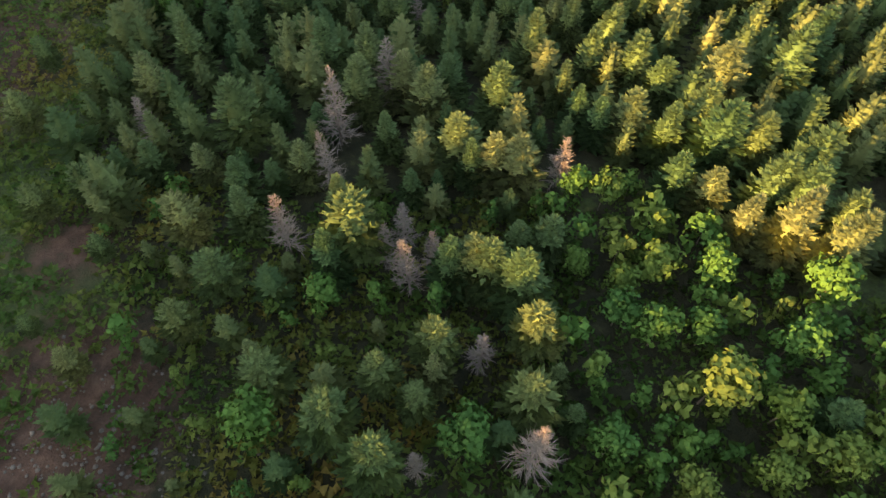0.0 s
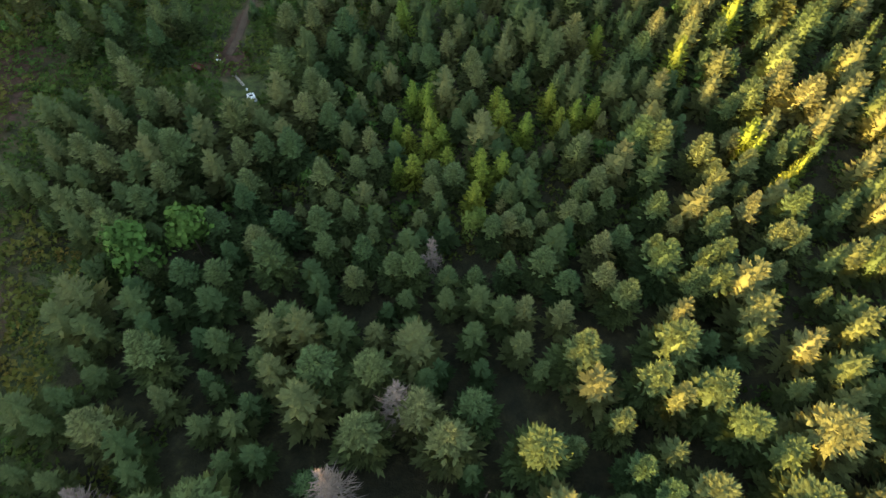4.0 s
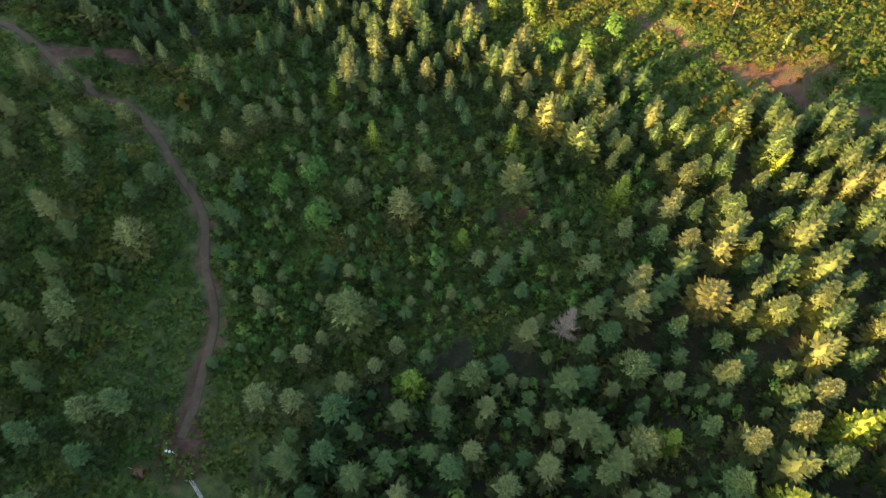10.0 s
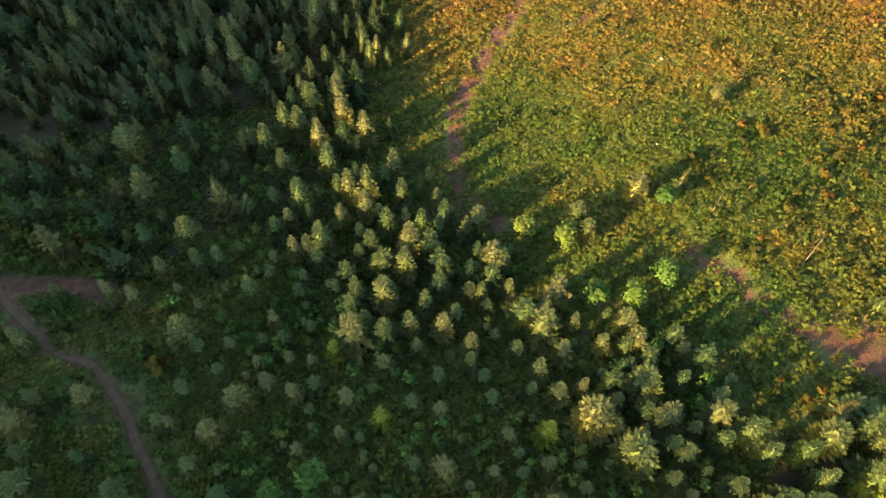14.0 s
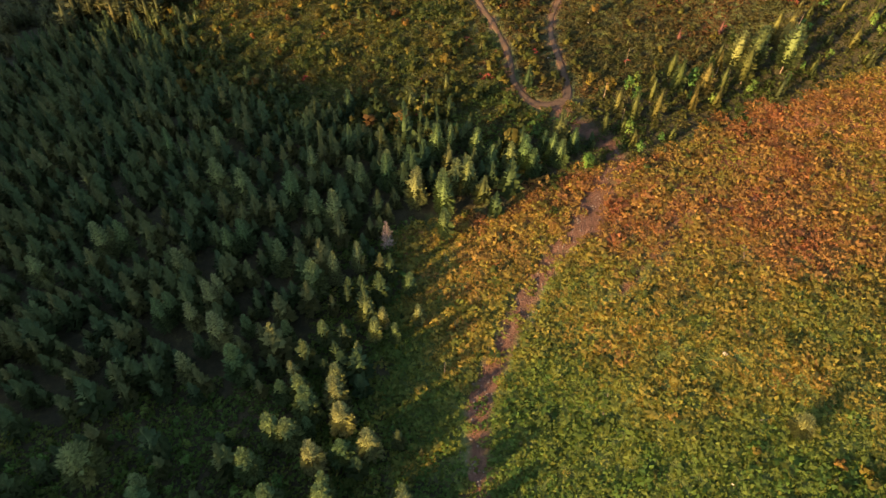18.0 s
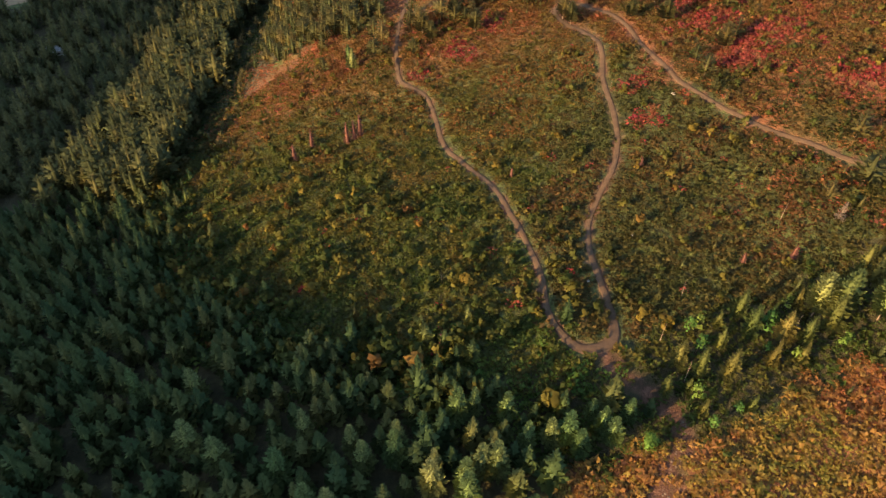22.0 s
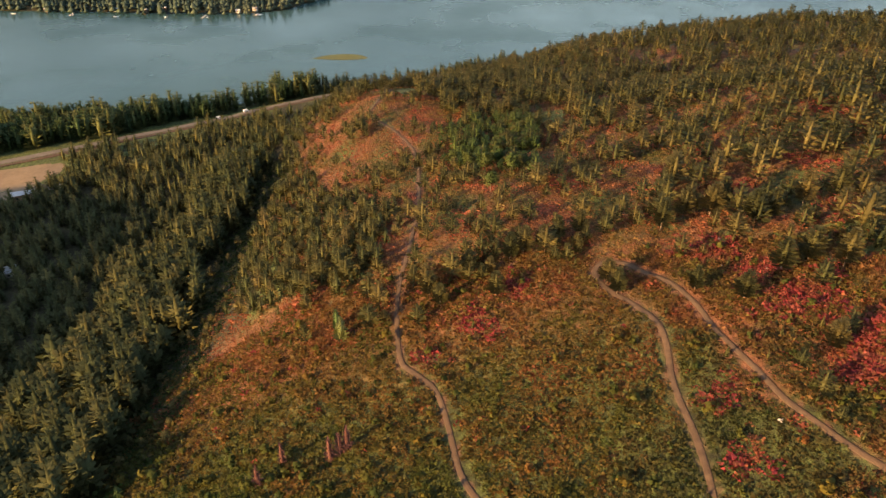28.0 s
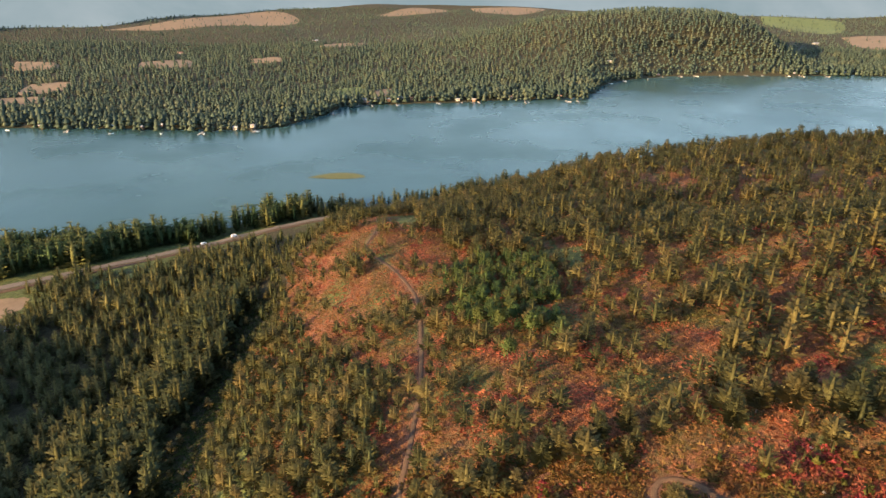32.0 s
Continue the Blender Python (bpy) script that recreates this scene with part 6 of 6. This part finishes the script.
STONE = [stone_shape(rng) for _ in range(4)]
rg = np.random.default_rng(51)
sx, sy = rg.normal(-36, 6.5, 700), rg.normal(16, 7, 700)
tx, k = np.zeros((400, 2)), rg.integers(0, len(LINES["skid"]), 400)
tx = LINES["skid"][k] + rg.normal(0, 1.7, (400, 2))
keep = (tx[:, 1] < 352)
sx, sy = np.r_[sx, tx[keep, 0]], np.r_[sy, tx[keep, 1]]
scatter("stones", STONE, sx, sy, rg.uniform(0.15, 0.65, len(sx)) ** 1.5 + 0.08, [M_ROCK], "grey broken stones strewn over bare earth", "stones", sink=0.05, seed=52)


def boulder(x, y, r):
    bm = bmesh.new()
    bmesh.ops.create_icosphere(bm, subdivisions=2, radius=r)
    for v in bm.verts:
        v.co *= 0.82 + 0.3 * noise.noise(v.co * 1.3 + Vector((x, y, 0)))
        v.co.z *= 0.7
    me = bpy.data.meshes.new("boulder")
    bm.to_mesh(me)
    bm.free()
    me.materials.append(M_PALEBARK)
    tagged(new("boulder", me), "pale weathered boulder among the shrubs", "boulder", "boulders").matrix_basis = pose(x, y, h1(x, y) + 0.25 * r)


for x, y, r in ((41.2, 291.5, 0.6), (54, 452, 0.7), (33.5, 402, 0.5), (20.5, 388, 0.45), (36, 268, 0.4), (60, 505, 0.5), (64, 518, 0.6), (70, 500, 0.5)):
    boulder(x, y, r)


def fallen_log(x, y, length, turn):
    bm = rod(bmesh.new(), (-length / 2, 0, 0.22), (length / 2, 0, 0.45), 0.11, 0.05, 7)
    me = bpy.data.meshes.new("fallen_log")
    bm.to_mesh(me)
    bm.free()
    me.materials.append(M_DEAD)
    set_down(tagged(new("fallen_log", me), "grey-brown fallen trunk lying in the undergrowth", "log", "fallen logs"), x, y, turn)


for i in range(5):
    fallen_log(rng.uniform(35, 95), rng.uniform(470, 545), rng.uniform(2, 3.5), rng.uniform(0, 180))
for i in range(7):
    fallen_log(rng.uniform(5, 90), rng.uniform(235, 330), rng.uniform(3, 6), rng.uniform(0, 180))


# ---- houses ----
def house(name, x, y, turn, w, d, h, wall, roof, label, group, pitch=0.35, sides=2, base=None):
    top = tagged(new(name), label, "house", group)
    part("wall", box(bmesh.new(), 0, 0, -1.0, w, d, h + 1.0), wall, top)
    bm = bmesh.new()
    e, p = 0.4, pitch * (d / 2 + 0.4)
    vs = [bm.verts.new(q) for q in ((-w / 2 - e, -d / 2 - e, h), (w / 2 + e, -d / 2 - e, h), (w / 2 + e, 0, h + p), (-w / 2 - e, 0, h + p), (-w / 2 - e, d / 2 + e, h), (w / 2 + e, d / 2 + e, h))]
    for f in ((0, 1, 2, 3), (3, 2, 5, 4), (0, 3, 4), (1, 5, 2), (0, 4, 5, 1)):
        bm.faces.new([vs[i] for i in f])
    part("roof", bm, roof, top)
    part("door", box(bmesh.new(), 0, -d / 2 - 0.03, 0, 0.95, 0.08, 2.0), M_BROWN, top)
    for i in range(sides):
        o = (i - (sides - 1) / 2) * w / sides * 0.95 + (0.9 if sides % 2 else 0)
        part("window", box(bmesh.new(), o, -d / 2 - 0.04, 0.95, 1.1, 0.08, 1.0), M_GLASS, top)
        part("window", box(bmesh.new(), o, d / 2 + 0.04, 0.95, 1.1, 0.08, 1.0), M_GLASS, top)
    part("chimney", box(bmesh.new(), w * 0.25, d * 0.15, h, 0.6, 0.6, p + 0.8), M_ROCK, top)
    z = h1(x, y) if base is None else base
    top.matrix_basis = pose(x, y, z, 0, 0, turn)
    return top


house("farmhouse", -226, 623, 20, 9, 7, 3.0, M_CREAM, M_PALEROOF, "small farmhouse with a pale metal roof among firs", "valley houses")
house("trailer_home", -139, 527, 12, 11, 3.6, 2.6, M_CREAM, M_PALEROOF, "long trailer home with a pale flat roof", "valley houses", 0.12, 3)
house("shed", -151, 525, 70, 3.4, 2.6, 2.2, M_WHITE, M_PALEROOF, "small white garden shed", "valley houses", 0.3, 1)
house("barn", -262, 708, 25, 12, 6, 3.4, M_BROWN, M_PALEROOF, "low brown barn at the field's edge", "valley houses", 0.3, 3)
house("barn", -246, 716, 25, 7, 5, 3.0, M_BROWN, M_ROOF, "low brown barn at the field's edge", "valley houses", 0.3, 2)


def van(x, y, turn, paint, label):
    top = tagged(new("van"), label, "van", "vehicles on the highway")
    part("body", box(bmesh.new(), 0, 0, 0.4, 5.2, 2.0, 1.0, 0.15), paint, top)
    part("cabin", box(bmesh.new(), -0.4, 0, 1.4, 3.8, 1.85, 0.8, 0.15), paint, top)
    part("windscreen", box(bmesh.new(), 1.5, 0, 1.42, 0.3, 1.6, 0.6, 0.05), M_GLASS, top)
    for i in (-1.6, 1.6):
        for j in (-0.9, 0.9):
            part("wheel", rod(bmesh.new(), (i, j - 0.1, 0.36), (i, j + 0.1, 0.36), 0.36, 0.36, 10), M_TYRE, top)
    top.matrix_basis = pose(x, y, h1(x, y) + 0.62, 0, 0, turn) @ Matrix.Diagonal((0.85, 0.85, 0.85, 1))


van(-184, 843, 36, M_WHITE, "white van driving on the lake highway")
van(-166, 857, 36, M_WHITE, "white van driving on the lake highway")

# ---- cottages, docks and boats along the far shore ----
def dock(x, y, turn, length):
    top = tagged(new("dock"), "weathered plank dock reaching into the lake", "dock", "docks on the far shore")
    part("deck", box(bmesh.new(), 0, -length / 2, 0.5, 2.2, length, 0.2), M_PLANK, top)
    for i in range(3):
        for s in (-1, 1):
            part("post", rod(bmesh.new(), (s, -length * (0.1 + 0.4 * i), -2.5), (s, -length * (0.1 + 0.4 * i), 1.2), 0.13, 0.13), M_PLANK, top)
    top.matrix_basis = pose(x, y, WATER, 0, 0, turn)


def boat(x, y, turn):
    top = tagged(new("boat"), "small white motorboat moored by the shore", "boat", "boats on the far shore")
    bm = bmesh.new()
    ring = ((-1.0, -2.8), (1.0, -2.8), (1.05, 0.6), (0, 3.2), (-1.05, 0.6))
    a = [bm.verts.new((p * 0.7, q * 0.9, -0.2)) for p, q in ring]
    b = [bm.verts.new((p, q, 0.7)) for p, q in ring]
    bm.faces.new(a[::-1])
    bm.faces.new(b)
    for i in range(5):
        bm.faces.new((a[i], a[(i + 1) % 5], b[(i + 1) % 5], b[i]))
    part("hull", bm, M_WHITE, top)
    part("windshield", box(bmesh.new(), 0, 0.5, 0.7, 1.5, 0.15, 0.5), M_GLASS, top)
    part("motor", box(bmesh.new(), 0, -2.9, 0.4, 0.4, 0.4, 0.7, 0.05), M_TYRE, top)
    top.matrix_basis = pose(x, y, WATER, 0, 0, turn)


def shore_y(x):
    return float(np.interp(x, SHORE_X, SHORE_Y))


rng = random.Random(17)
WALLS, ROOFS = (M_CREAM, M_BROWN, M_BROWN, M_CREAM), (M_ROOF, M_REDROOF, M_PALEROOF)
for i in range(34):
    x = -560 + 1350 * (i + rng.random() * 0.7) / 34
    if rng.random() < 0.6:
        y = shore_y(x) + rng.uniform(9, 22)
        house("cottage", x, y, rng.uniform(-25, 25), rng.uniform(4, 6), rng.uniform(3.5, 4.5), rng.uniform(2.2, 2.8), rng.choice(WALLS), rng.choice(ROOFS), "lakeside cottage under the trees of the far shore", "cottages on the far shore")
    if rng.random() < 0.6:
        dock(x + 6, shore_y(x + 6) + 2, rng.uniform(-12, 12), rng.uniform(9, 16))
    if rng.random() < 0.6:
        boat(x + 10, shore_y(x + 10) - rng.uniform(5, 10), rng.uniform(0, 360))
for x, y, w in ((-118, 1395, 7), (-100, 1402, 8), (-84, 1400, 6), (-66, 1408, 7), (-50, 1412, 7), (-20, 1425, 7), (-560, 1900, 12), (320, 1700, 9), (-300, 2100, 11), (980, 2180, 14)):
    house("house", x, y, rng.uniform(-30, 30), w, w * 0.75, 3.6, rng.choice(WALLS), rng.choice(ROOFS), "detached house in a glade across the lake", "houses across the lake")
